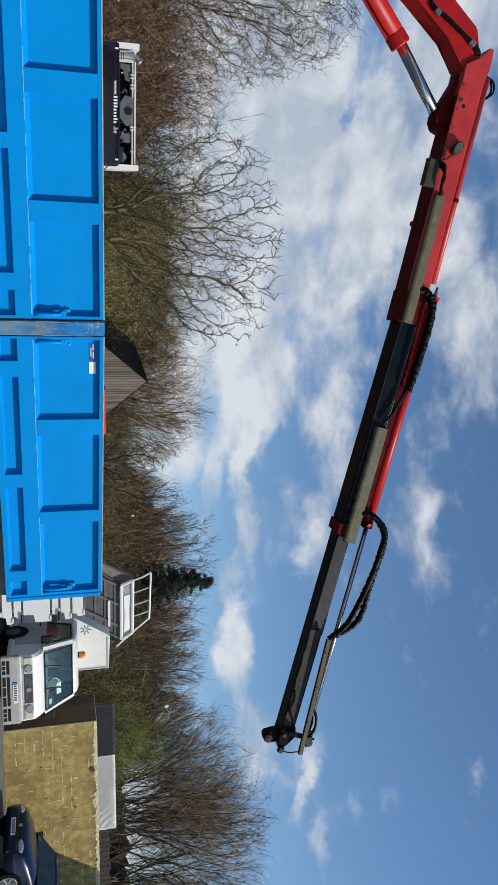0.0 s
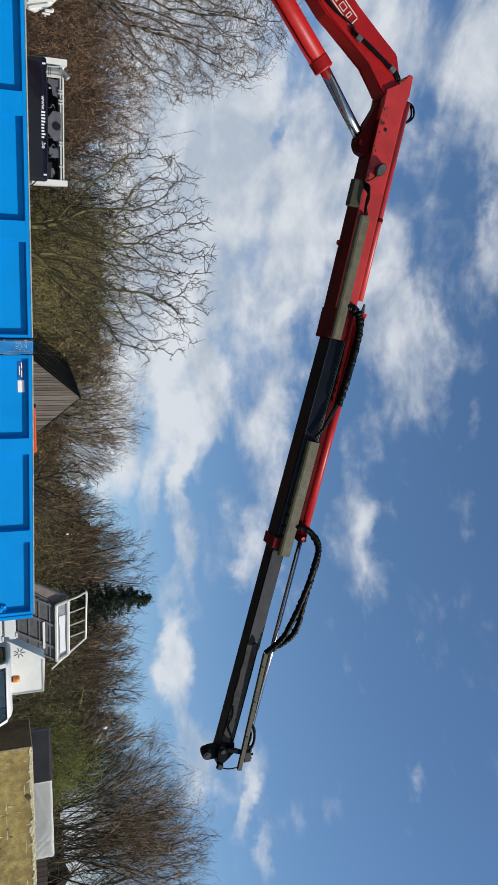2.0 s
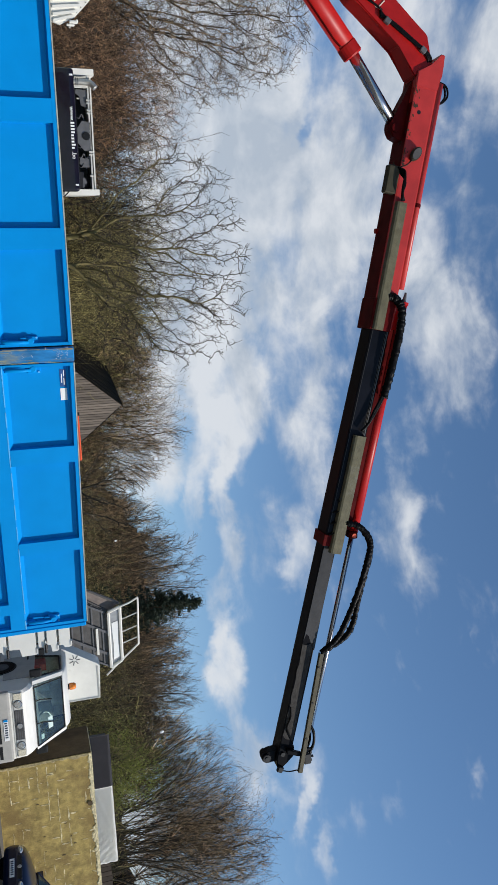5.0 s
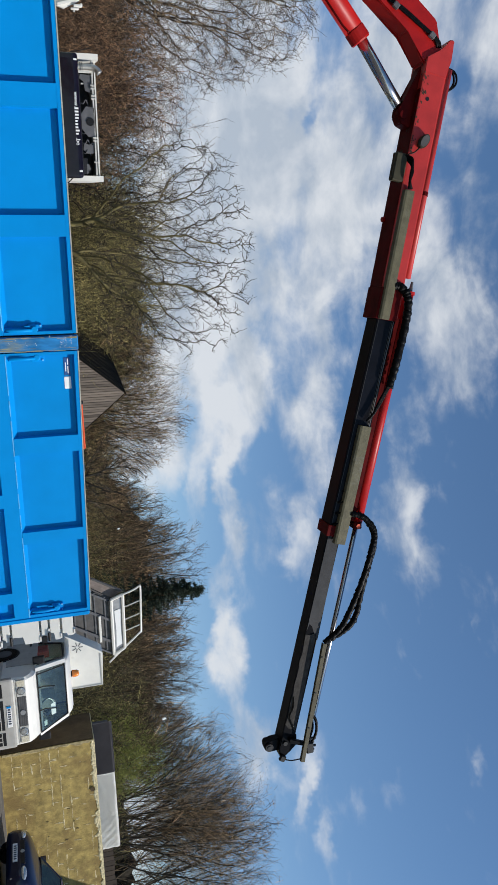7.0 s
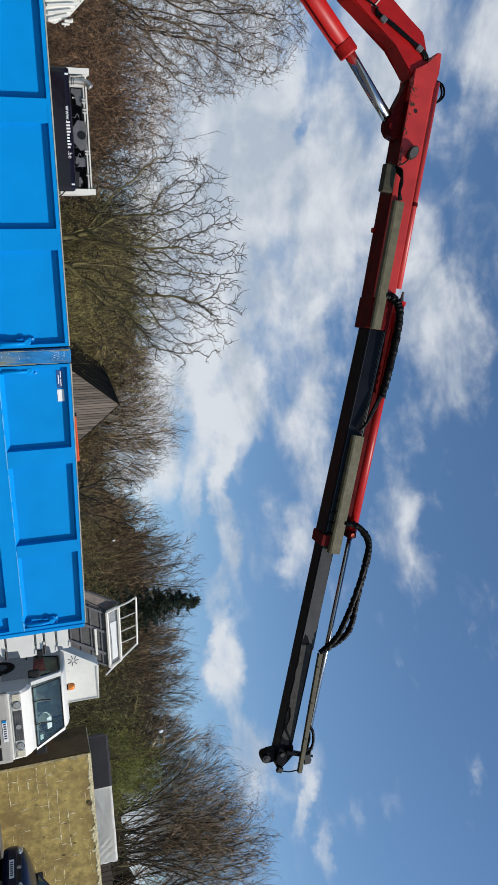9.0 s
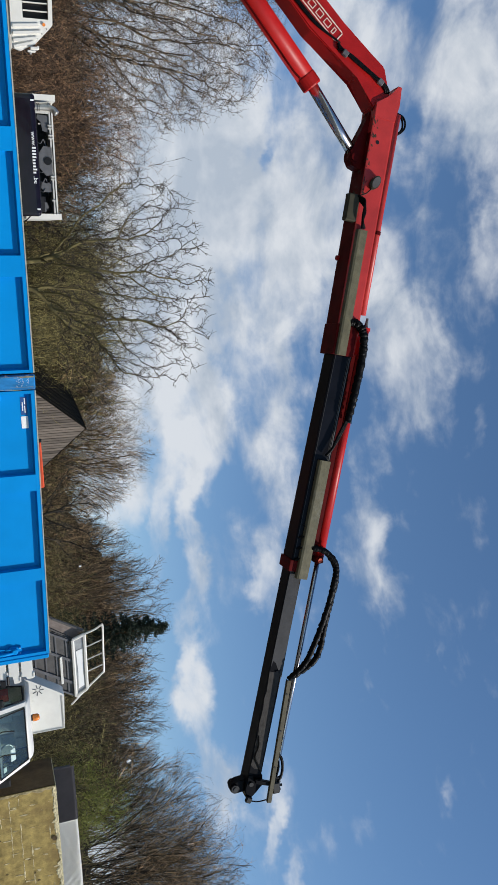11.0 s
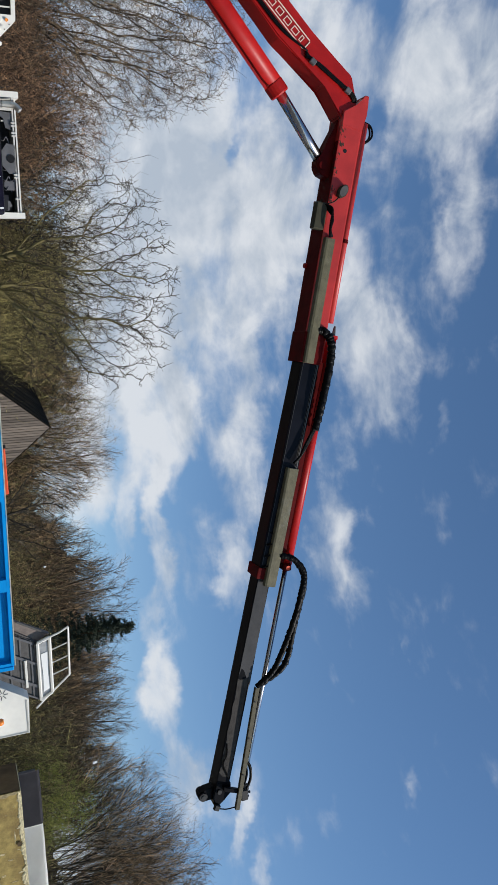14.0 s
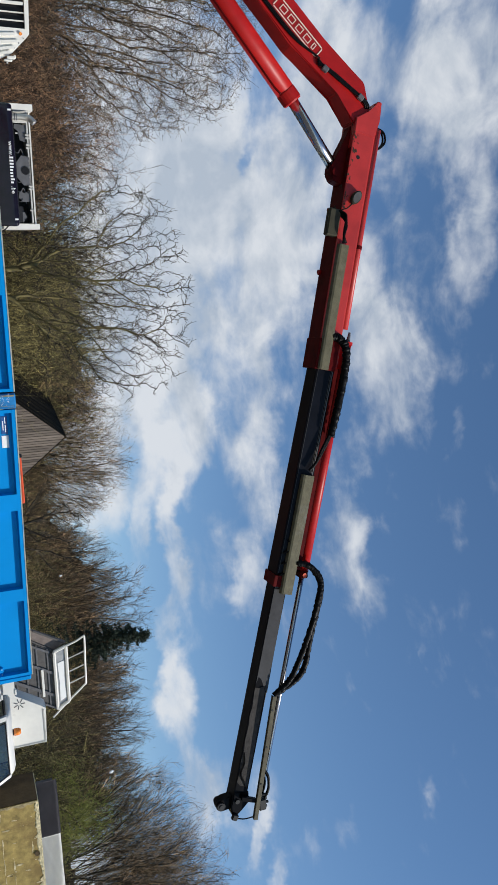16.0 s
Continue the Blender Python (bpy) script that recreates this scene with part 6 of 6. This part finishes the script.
def segment_mesh(name, rows, sides, thin=0.006):
    """Prisms along segments, as one mesh."""
    a, b = rows[:, :3], rows[:, 3:6]
    d = b - a
    d /= np.linalg.norm(d, axis=1, keepdims=True) + 1e-9
    ref = np.where(np.abs(d[:, 2:]) > 0.9, np.array([[1.0, 0, 0]]), np.array([[0, 0, 1.0]]))
    u = np.cross(d, ref)
    u /= np.linalg.norm(u, axis=1, keepdims=True) + 1e-9
    w = np.cross(d, u)
    n = len(rows)
    verts = np.empty((n, 2, sides, 3))
    if sides == 2:  # flat twigs, turned at random
        ang = np.random.default_rng(n).uniform(0, math.pi, (n, 1))
        u = np.cos(ang) * u + np.sin(ang) * w
    for k in range(sides):
        ang = 2 * math.pi * k / sides
        ring = math.cos(ang) * u + math.sin(ang) * w
        verts[:, 0, k] = a + ring * np.maximum(rows[:, 6:7], thin)
        verts[:, 1, k] = b + ring * np.maximum(rows[:, 7:8], thin * 0.8)
    base = (np.arange(n) * 2 * sides)[:, None]
    turns = sides if sides > 2 else 1
    quads = np.stack([np.concatenate([base + k, base + (k + 1) % sides, base + sides + (k + 1) % sides, base + sides + k], 1) for k in range(turns)], 1).reshape(-1, 4)
    me = bpy.data.meshes.new(name)
    me.vertices.add(n * 2 * sides)
    me.vertices.foreach_set("co", verts.ravel())
    me.loops.add(quads.size)
    me.loops.foreach_set("vertex_index", quads.ravel().astype(np.int32))
    me.polygons.add(len(quads))
    me.polygons.foreach_set("loop_start", np.arange(0, quads.size, 4, dtype=np.int32))
    me.update(calc_edges=True)
    return me


def make_tree(name, rows, bark, twig, label, m, thin=0.006, sides=2):
    top = thing(name, m, label, "tree", "bare trees along the wood" if name == "wood_tree" else "")
    limbs = rows[rows[:, 8] <= 1]
    crown = rows[rows[:, 8] > 1]
    trunk = segment_mesh("trunk", limbs, 6, thin)
    trunk.materials.append(bark)
    trunk_ob = new("trunk", trunk)
    trunk_ob.parent = top
    me = segment_mesh("crown", crown, sides, thin)
    me.materials.append(twig)
    ob = new("crown", me)
    ob.parent = top
    return top


def leaf_mesh(name, centres, size, mat, seed=0):
    """Small four-cornered leaves at the given places."""
    rng = np.random.default_rng(seed)
    n = len(centres)
    u = rng.normal(size=(n, 3))
    u /= np.linalg.norm(u, axis=1, keepdims=True)
    w = np.cross(u, rng.normal(size=(n, 3)))
    w /= np.linalg.norm(w, axis=1, keepdims=True)
    s = size * rng.uniform(0.6, 1.4, (n, 1))
    verts = np.stack([centres - u * s, centres + w * s * 0.5, centres + u * s, centres - w * s * 0.5], 1)
    me = bpy.data.meshes.new(name)
    me.vertices.add(4 * n)
    me.vertices.foreach_set("co", verts.ravel())
    me.loops.add(4 * n)
    me.loops.foreach_set("vertex_index", np.arange(4 * n, dtype=np.int32))
    me.polygons.add(n)
    me.polygons.foreach_set("loop_start", np.arange(0, 4 * n, 4, dtype=np.int32))
    me.update(calc_edges=True)
    me.materials.append(mat)
    return me


def spot(col, far):
    """Plan place of a bearing given as a column of the level view, at a distance ahead."""
    return (col - 792) / 1360 * far


def stand(col, far, turn=0.0, scale=1.0):
    return pose(spot(col, far), far, -0.05, 0, 0, turn) @ Matrix.Scale(scale, 4)


def build_trees():
    # the open spreading tree over the lorries; trunk and limbs coloured lighter as sunlit
    make_tree("spreading_tree", grown_tree(3, [(0.2, 0, 7.0, 4.3, 2.6, 2.9), (0.8, 0, 5.2, 4.2, 2.4, 1.6)], 1150, 1.8, step=0.21, tip=0.0090, flow=2.40, twigs=2, twig_size=(0.10, 0.36), rise=0.22, jitter=0.40, thin_at=0.019), BARK_MOSS_SUNLIT, BARK, "bare spreading tree with a mossy forked trunk in a sunlit colour", pose(-7.6, 26, -0.05), 0.004, 3)
    make_tree("spreading_tree", grown_tree(4, [(0, 0, 5.2, 2.6, 1.8, 2.3)], 800, 1.6, step=0.2, tip=0.0075, twigs=2, twig_size=(0.12, 0.38), rise=0.12, jitter=0.40), BARK, BARK, "bare spreading tree with thin grey twigs", pose(-10.4, 27, -0.05), 0.004)
    make_tree("spreading_tree", grown_tree(5, [(0, 0, 6.9, 3.2, 2.2, 2.5)], 1300, 2.2, step=0.2, tip=0.0080, twigs=3, twig_size=(0.2, 0.55), rise=0.2), BARK, BARK_BROWN, "bare tree with fine spreading twigs beside the barn roof", stand(590, 46), 0.005)
    # the large trees by the crane's column, with a haze of fine drooping twigs
    make_tree("tall_tree", grown_tree(6, [(0, 0, 8.4, 4.4, 3.0, 4.8)], 3600, 2.2, step=0.2, tip=0.0066, twigs=4, twig_size=(0.2, 0.55), rise=-0.12, jitter=0.30), BARK_TWIG, BARK_TWIG, "tall bare tree with drooping brown twigs", pose(-16.9, 25, -0.05), 0.0040)
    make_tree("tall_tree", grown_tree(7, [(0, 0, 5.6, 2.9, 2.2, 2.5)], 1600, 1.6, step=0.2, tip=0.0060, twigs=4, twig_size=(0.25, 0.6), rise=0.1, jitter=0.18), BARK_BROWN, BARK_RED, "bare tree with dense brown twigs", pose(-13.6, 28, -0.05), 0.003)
    # the slim trees behind the barn and along the wood
    fan = fan_tree(8, 11.6, 13, 23, 28, 15, 0.05, 0.055, 0.30)
    fan2 = sweeping_tree(9, 12.6, 8, 34)
    open_tree = grown_tree(10, [(0, 0, 5.2, 2.6, 1.6, 2.0)], 330, 1.4, tip=0.013, twigs=1, twig_size=(0.2, 0.45), rise=0.1)
    masters = [make_tree("wood_tree", rows, BARK, twig, label, stand(col, far, turn, size), 0.0036) for rows, twig, label, col, far, turn, size in (
        (fan, BARK_TWIG, "bare woodland tree with fine upright twigs", 915, 50, 0, 1.0),
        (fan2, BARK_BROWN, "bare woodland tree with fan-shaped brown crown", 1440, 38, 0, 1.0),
        (open_tree, BARK, "thin bare tree with open limbs", 825, 33, 0, 0.86))]
    for which, col, far, turn, size in (
            (1, 692, 45, 30, 0.90), (1, 640, 47, 200, 0.78), (1, 715, 48, 250, 0.84), (2, 745, 46, 120, 1.10), (2, 850, 36, 250, 0.80), (0, 885, 50, 30, 0.80),
            (0, 925, 50, 40, 0.95), (0, 970, 46, 200, 1.08), (0, 1010, 50, 210, 1.16), (0, 1030, 54, 20, 1.10), (0, 1090, 50, 300, 0.95), (0, 1130, 46, 140, 0.92), (0, 1185, 40, 10, 0.91),
            (0, 1255, 48, 320, 0.90), (0, 1300, 46, 220, 0.90), (0, 1335, 44, 130, 0.90), (1, 1385, 44, 60, 0.86), (1, 1512, 43, 95, 1.06), (1, 1600, 40, 170, 1.02), (1, 1460, 46, 130, 0.98), (0, 1215, 47, 60, 1.0), (0, 1060, 49, 160, 1.02), (0, 1150, 50, 250, 1.04),
            (0, 480, 46, 120, 0.9), (0, 360, 44, 220, 0.9), (0, 200, 40, 320, 0.7)):
        copy_thing(masters[which], stand(col, far, turn, size))
    # the dark conifer
    rng = np.random.default_rng(5)
    conifer = thing("conifer", stand(1046, 41), "dark green ragged conifer among bare trees", "tree")
    trunk = part("trunk", tube([(0, 0, 0), (0.05, 0, 5), (0, 0, 9.9)], [0.17, 0.1, 0.02], 8), BARK_BROWN, conifer)
    boughs = []
    for k in range(230):
        z = 2.2 + 7.6 * (k / 230) ** 0.85
        reach = (2.5 * (1 - (z - 2.2) / 7.9) + 0.22) * rng.uniform(0.55, 1.12)
        ang = rng.uniform(0, 6.283)
        for j in range(int(30 + 80 * reach)):
            u = rng.uniform(0.02, 1) ** 0.8
            thick = 0.04 + 0.09 * (1 - u)
            boughs.append((reach * u * math.cos(ang) + rng.normal(0, thick), reach * u * math.sin(ang) + rng.normal(0, thick), z - 0.35 * u * reach + 0.15 * u * u * reach + rng.normal(0, 0.05)))
    needles = new("crown", leaf_mesh("crown", np.array(boughs), 0.06, NEEDLE, 6))
    needles.parent = conifer


build_trees()


def thicket_rows(seed, wide, deep, tall, stems, kids, ragged=0.3, fine=1.0):
    """A dense mass of crossing stems and twigs."""
    rng = np.random.default_rng(seed)
    rows = []
    steps = 7
    for k in range(stems):
        x, y = rng.uniform(-wide / 2, wide / 2), rng.uniform(-deep / 2, deep / 2)
        crest = 1.12 * tall * (1 - 0.5 * ragged + ragged * noise.noise((x * 0.45 + seed, y * 0.3, 0.5))) * rng.uniform(0.62, 1.05)
        p = np.array([x, y, -0.1])
        d = np.array([rng.normal(0, 0.25), rng.normal(0, 0.25), 1.0])
        for n in range(steps):
            d = d + rng.normal(0, 0.34, 3)
            d[2] = abs(d[2]) + 0.25
            d /= np.linalg.norm(d)
            q = p + d * crest / steps
            r = fine * (0.014 * (1 - n / steps) + 0.006)
            rows.append((*p, *q, r, r * 0.8, 1))
            e = rng.normal(0, 1, (kids, 3))
            e[:, 2] = e[:, 2] * 0.5 + 0.75
            e /= np.linalg.norm(e, axis=1, keepdims=True)
            at = p + (q - p) * rng.uniform(0, 1, (kids, 1))
            size = rng.uniform(0.15, 0.65, (kids, 1))
            mid = at + e * size * 0.55
            e2 = e + rng.normal(0, 0.4, (kids, 3))
            end = mid + e2 / np.linalg.norm(e2, axis=1, keepdims=True) * size * 0.5
            for j in range(kids):
                rows.append((*at[j], *mid[j], 0.010 * fine, 0.008 * fine, 2))
                rows.append((*mid[j], *end[j], 0.008 * fine, 0.005 * fine, 2))
            p = q
    return np.array(rows)


# crest of the wood: bearing columns and the height lines they reach
CREST = ((-260, 60, 175, 225, 300, 350, 560, 610, 680, 740, 800, 880, 960, 1040, 1150, 1240, 1300, 1380, 1450, 1568, 1760), (345, 335, 325, 255, 255, 350, 340, 305, 250, 238, 242, 283, 326, 342, 330, 322, 318, 330, 350, 370, 370))


def build_undergrowth():
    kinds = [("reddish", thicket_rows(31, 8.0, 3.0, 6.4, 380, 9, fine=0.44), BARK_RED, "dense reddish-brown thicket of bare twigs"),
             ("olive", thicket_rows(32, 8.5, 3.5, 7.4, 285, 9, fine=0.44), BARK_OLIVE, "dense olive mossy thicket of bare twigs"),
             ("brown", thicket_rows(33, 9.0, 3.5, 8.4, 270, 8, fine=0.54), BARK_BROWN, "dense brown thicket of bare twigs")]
    masters = {}
    for key, col, far, turn, size, wide in (("reddish", 0, 23, 5, 0.95, 1.0), ("olive", 395, 31, -4, 1.16, 0.60), ("brown", 900, 42, 0, 0.92, 1.0),
                                      ("reddish", -120, 23, 170, 1.0, 1.0), ("reddish", 15, 29, 40, 1.15, 1.0), ("reddish", 10, 33, 60, 1.35, 1.0), ("reddish", -100, 30, 200, 1.45, 1.0),
                                      ("olive", 520, 47, 180, 1.62, 0.8), ("olive", 375, 33, 4, 1.20, 0.60), ("olive", 412, 34.5, 0, 1.25, 0.60), ("olive", 470, 44, 0, 1.55, 1.0),
                                      ("brown", 800, 45, 200, 0.93, 1.0), ("olive", 870, 41, 10, 0.76, 1.0), ("brown", 1010, 45, 170, 1.05, 1.0), ("olive", 960, 38, 200, 0.84, 1.0),
                                      ("brown", 1130, 46, 20, 1.05, 1.0), ("olive", 1090, 36, 160, 0.84, 1.0), ("brown", 1240, 45, 190, 1.0, 1.0), ("olive", 1225, 35, 0, 0.86, 1.0),
                                      ("olive", 1345, 34, 175, 0.66, 1.0), ("olive", 735, 47, 5, 1.06, 0.9)):
        name, rows, mat, label = next(k for k in kinds if k[0] == key)
        m = stand(col, far, turn, size) @ Matrix.Diagonal((wide, 1, 1, 1))
        if key in masters:
            ob = new("thicket", masters[key].data)
            ob.matrix_basis = m
        else:
            me = segment_mesh("thicket", rows, 2, 0.0022)
            me.materials.append(mat)
            ob = new("thicket", me)
            ob.matrix_basis = m
            masters[key] = ob
        tagged(ob, label, "thicket", kind="stuff")
    rng = np.random.default_rng(9)
    spots = np.concatenate([rng.normal(0, 1, (n, 3)) * (wide, 0.5, tall) + (x, 0, z) for n, x, z, wide, tall in ((11000, 0.1, 4.3, 0.55, 0.62), (3500, -1.3, 3.8, 0.5, 0.5), (3000, 0.9, 3.7, 0.35, 0.5))])
    spots = spots[[noise.noise(Vector(p) * 2.3) > -0.12 for p in spots]]
    shrub = thing("budding_shrub", stand(1325, 30), "shrub with fresh yellow-green buds before bare trees", "shrub")
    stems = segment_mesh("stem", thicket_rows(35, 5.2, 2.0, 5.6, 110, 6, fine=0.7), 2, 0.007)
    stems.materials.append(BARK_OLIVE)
    stem_ob = tagged(new("stem", stems), kind="stuff")
    stem_ob.parent = shrub
    leaf_ob = tagged(new("foliage", leaf_mesh("foliage", spots, 0.024, LEAF_GREEN, 3)), kind="stuff")
    leaf_ob.parent = shrub
    # far wood: slim saplings with upright twigs, packed close
    def crest_at(x, y):
        col = 792 + 1360 * x / y
        return 1.6 + y * (np.interp(col, CREST[0], CREST[1]) - 106) / 1360
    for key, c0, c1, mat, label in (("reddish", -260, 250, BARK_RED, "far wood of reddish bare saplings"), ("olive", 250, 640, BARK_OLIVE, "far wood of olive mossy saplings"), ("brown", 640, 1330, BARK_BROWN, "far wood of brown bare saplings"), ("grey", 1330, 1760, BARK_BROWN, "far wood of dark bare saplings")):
        near = {"reddish": 34, "olive": 46.5, "brown": 46, "grey": 43}[key]
        rows = []
        for k in range(int((c1 - c0) * {"reddish": 1.35, "grey": 0.12}.get(key, 0.95))):
            far = near + rng.uniform(0, 5)
            x = (rng.uniform(c0, c1) - 792) / 1360 * far
            top = crest_at(x, far) * rng.uniform(0.72, 1.04)
            p = np.array([x, far, -0.1])
            lean = rng.normal(0, 0.07, 3)
            ends = [p]
            for n in range(4):
                q = ends[-1] + np.array([lean[0] + rng.normal(0, 0.07), lean[1], 1.0]) * top / 4
                rows.append((*ends[-1], *q, 0.05 - 0.011 * n, 0.04 - 0.011 * n, 1))
                ends.append(q)
            for j in range(44):
                u = rng.uniform(0.9 if key != "grey" else 2.0, 3.98)
                n = int(u)
                at = ends[n] + (ends[n + 1] - ends[n]) * (u - n)
                out = rng.uniform(0, 6.283)
                side = np.array([math.cos(out), math.sin(out), 0]) * rng.uniform(0.3, 0.75)
                size = rng.uniform(0.5, 1.5) * (1.25 - 0.2 * u)
                mid = at + (side + (0, 0, 0.55)) * size
                end = mid + (side * 0.5 + (0, 0, 0.85)) * size + rng.normal(0, 0.12, 3)
                rows.append((*at, *mid, 0.0105, 0.009, 2))
                rows.append((*mid, *end, 0.009, 0.005, 2))
        me = segment_mesh("far_wood", np.array(rows), 2, 0.003)
        me.materials.append(mat)
        tagged(new("far_wood", me), label, "wood", kind="stuff")
    # near-black sheet that closes the view; its colour stands for shade between the trees
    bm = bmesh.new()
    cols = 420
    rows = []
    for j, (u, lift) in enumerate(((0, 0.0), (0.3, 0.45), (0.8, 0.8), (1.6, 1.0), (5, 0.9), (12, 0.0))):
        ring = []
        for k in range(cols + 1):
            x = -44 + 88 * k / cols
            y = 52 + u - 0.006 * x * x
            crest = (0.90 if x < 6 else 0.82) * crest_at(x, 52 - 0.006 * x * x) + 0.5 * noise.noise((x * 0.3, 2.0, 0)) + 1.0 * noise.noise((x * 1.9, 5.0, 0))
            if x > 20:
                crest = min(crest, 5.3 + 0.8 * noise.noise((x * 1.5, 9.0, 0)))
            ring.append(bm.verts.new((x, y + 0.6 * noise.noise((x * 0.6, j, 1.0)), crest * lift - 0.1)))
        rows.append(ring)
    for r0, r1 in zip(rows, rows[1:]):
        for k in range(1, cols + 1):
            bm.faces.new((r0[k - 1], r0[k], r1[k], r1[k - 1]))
    tagged(part("backdrop", bm, WOOD_SHADE), "near-black sheet behind the trees, coloured as the wood's deep shade", "bank", kind="structure")


build_undergrowth()


def build_scraps():
    for col, line, far, size in ((1270, 284, 33, 0.07), (919, 231, 36, 0.05)):
        bm = bmesh.new()
        bmesh.ops.create_icosphere(bm, subdivisions=2, radius=size)
        for v in bm.verts:
            v.co = Vector((v.co.x * 0.8, v.co.y * 0.5, v.co.z * 1.4)) * (1 + 0.5 * noise.noise(v.co * 14))
        ob = part("plastic_scrap", bm, INK_WHITE)
        ob.matrix_basis = pose(spot(col, far), far, 1.6 + far * (line - 106) / 1360)
        tagged(ob, "crumpled white plastic scrap caught among bare twigs", "scrap")


build_scraps()
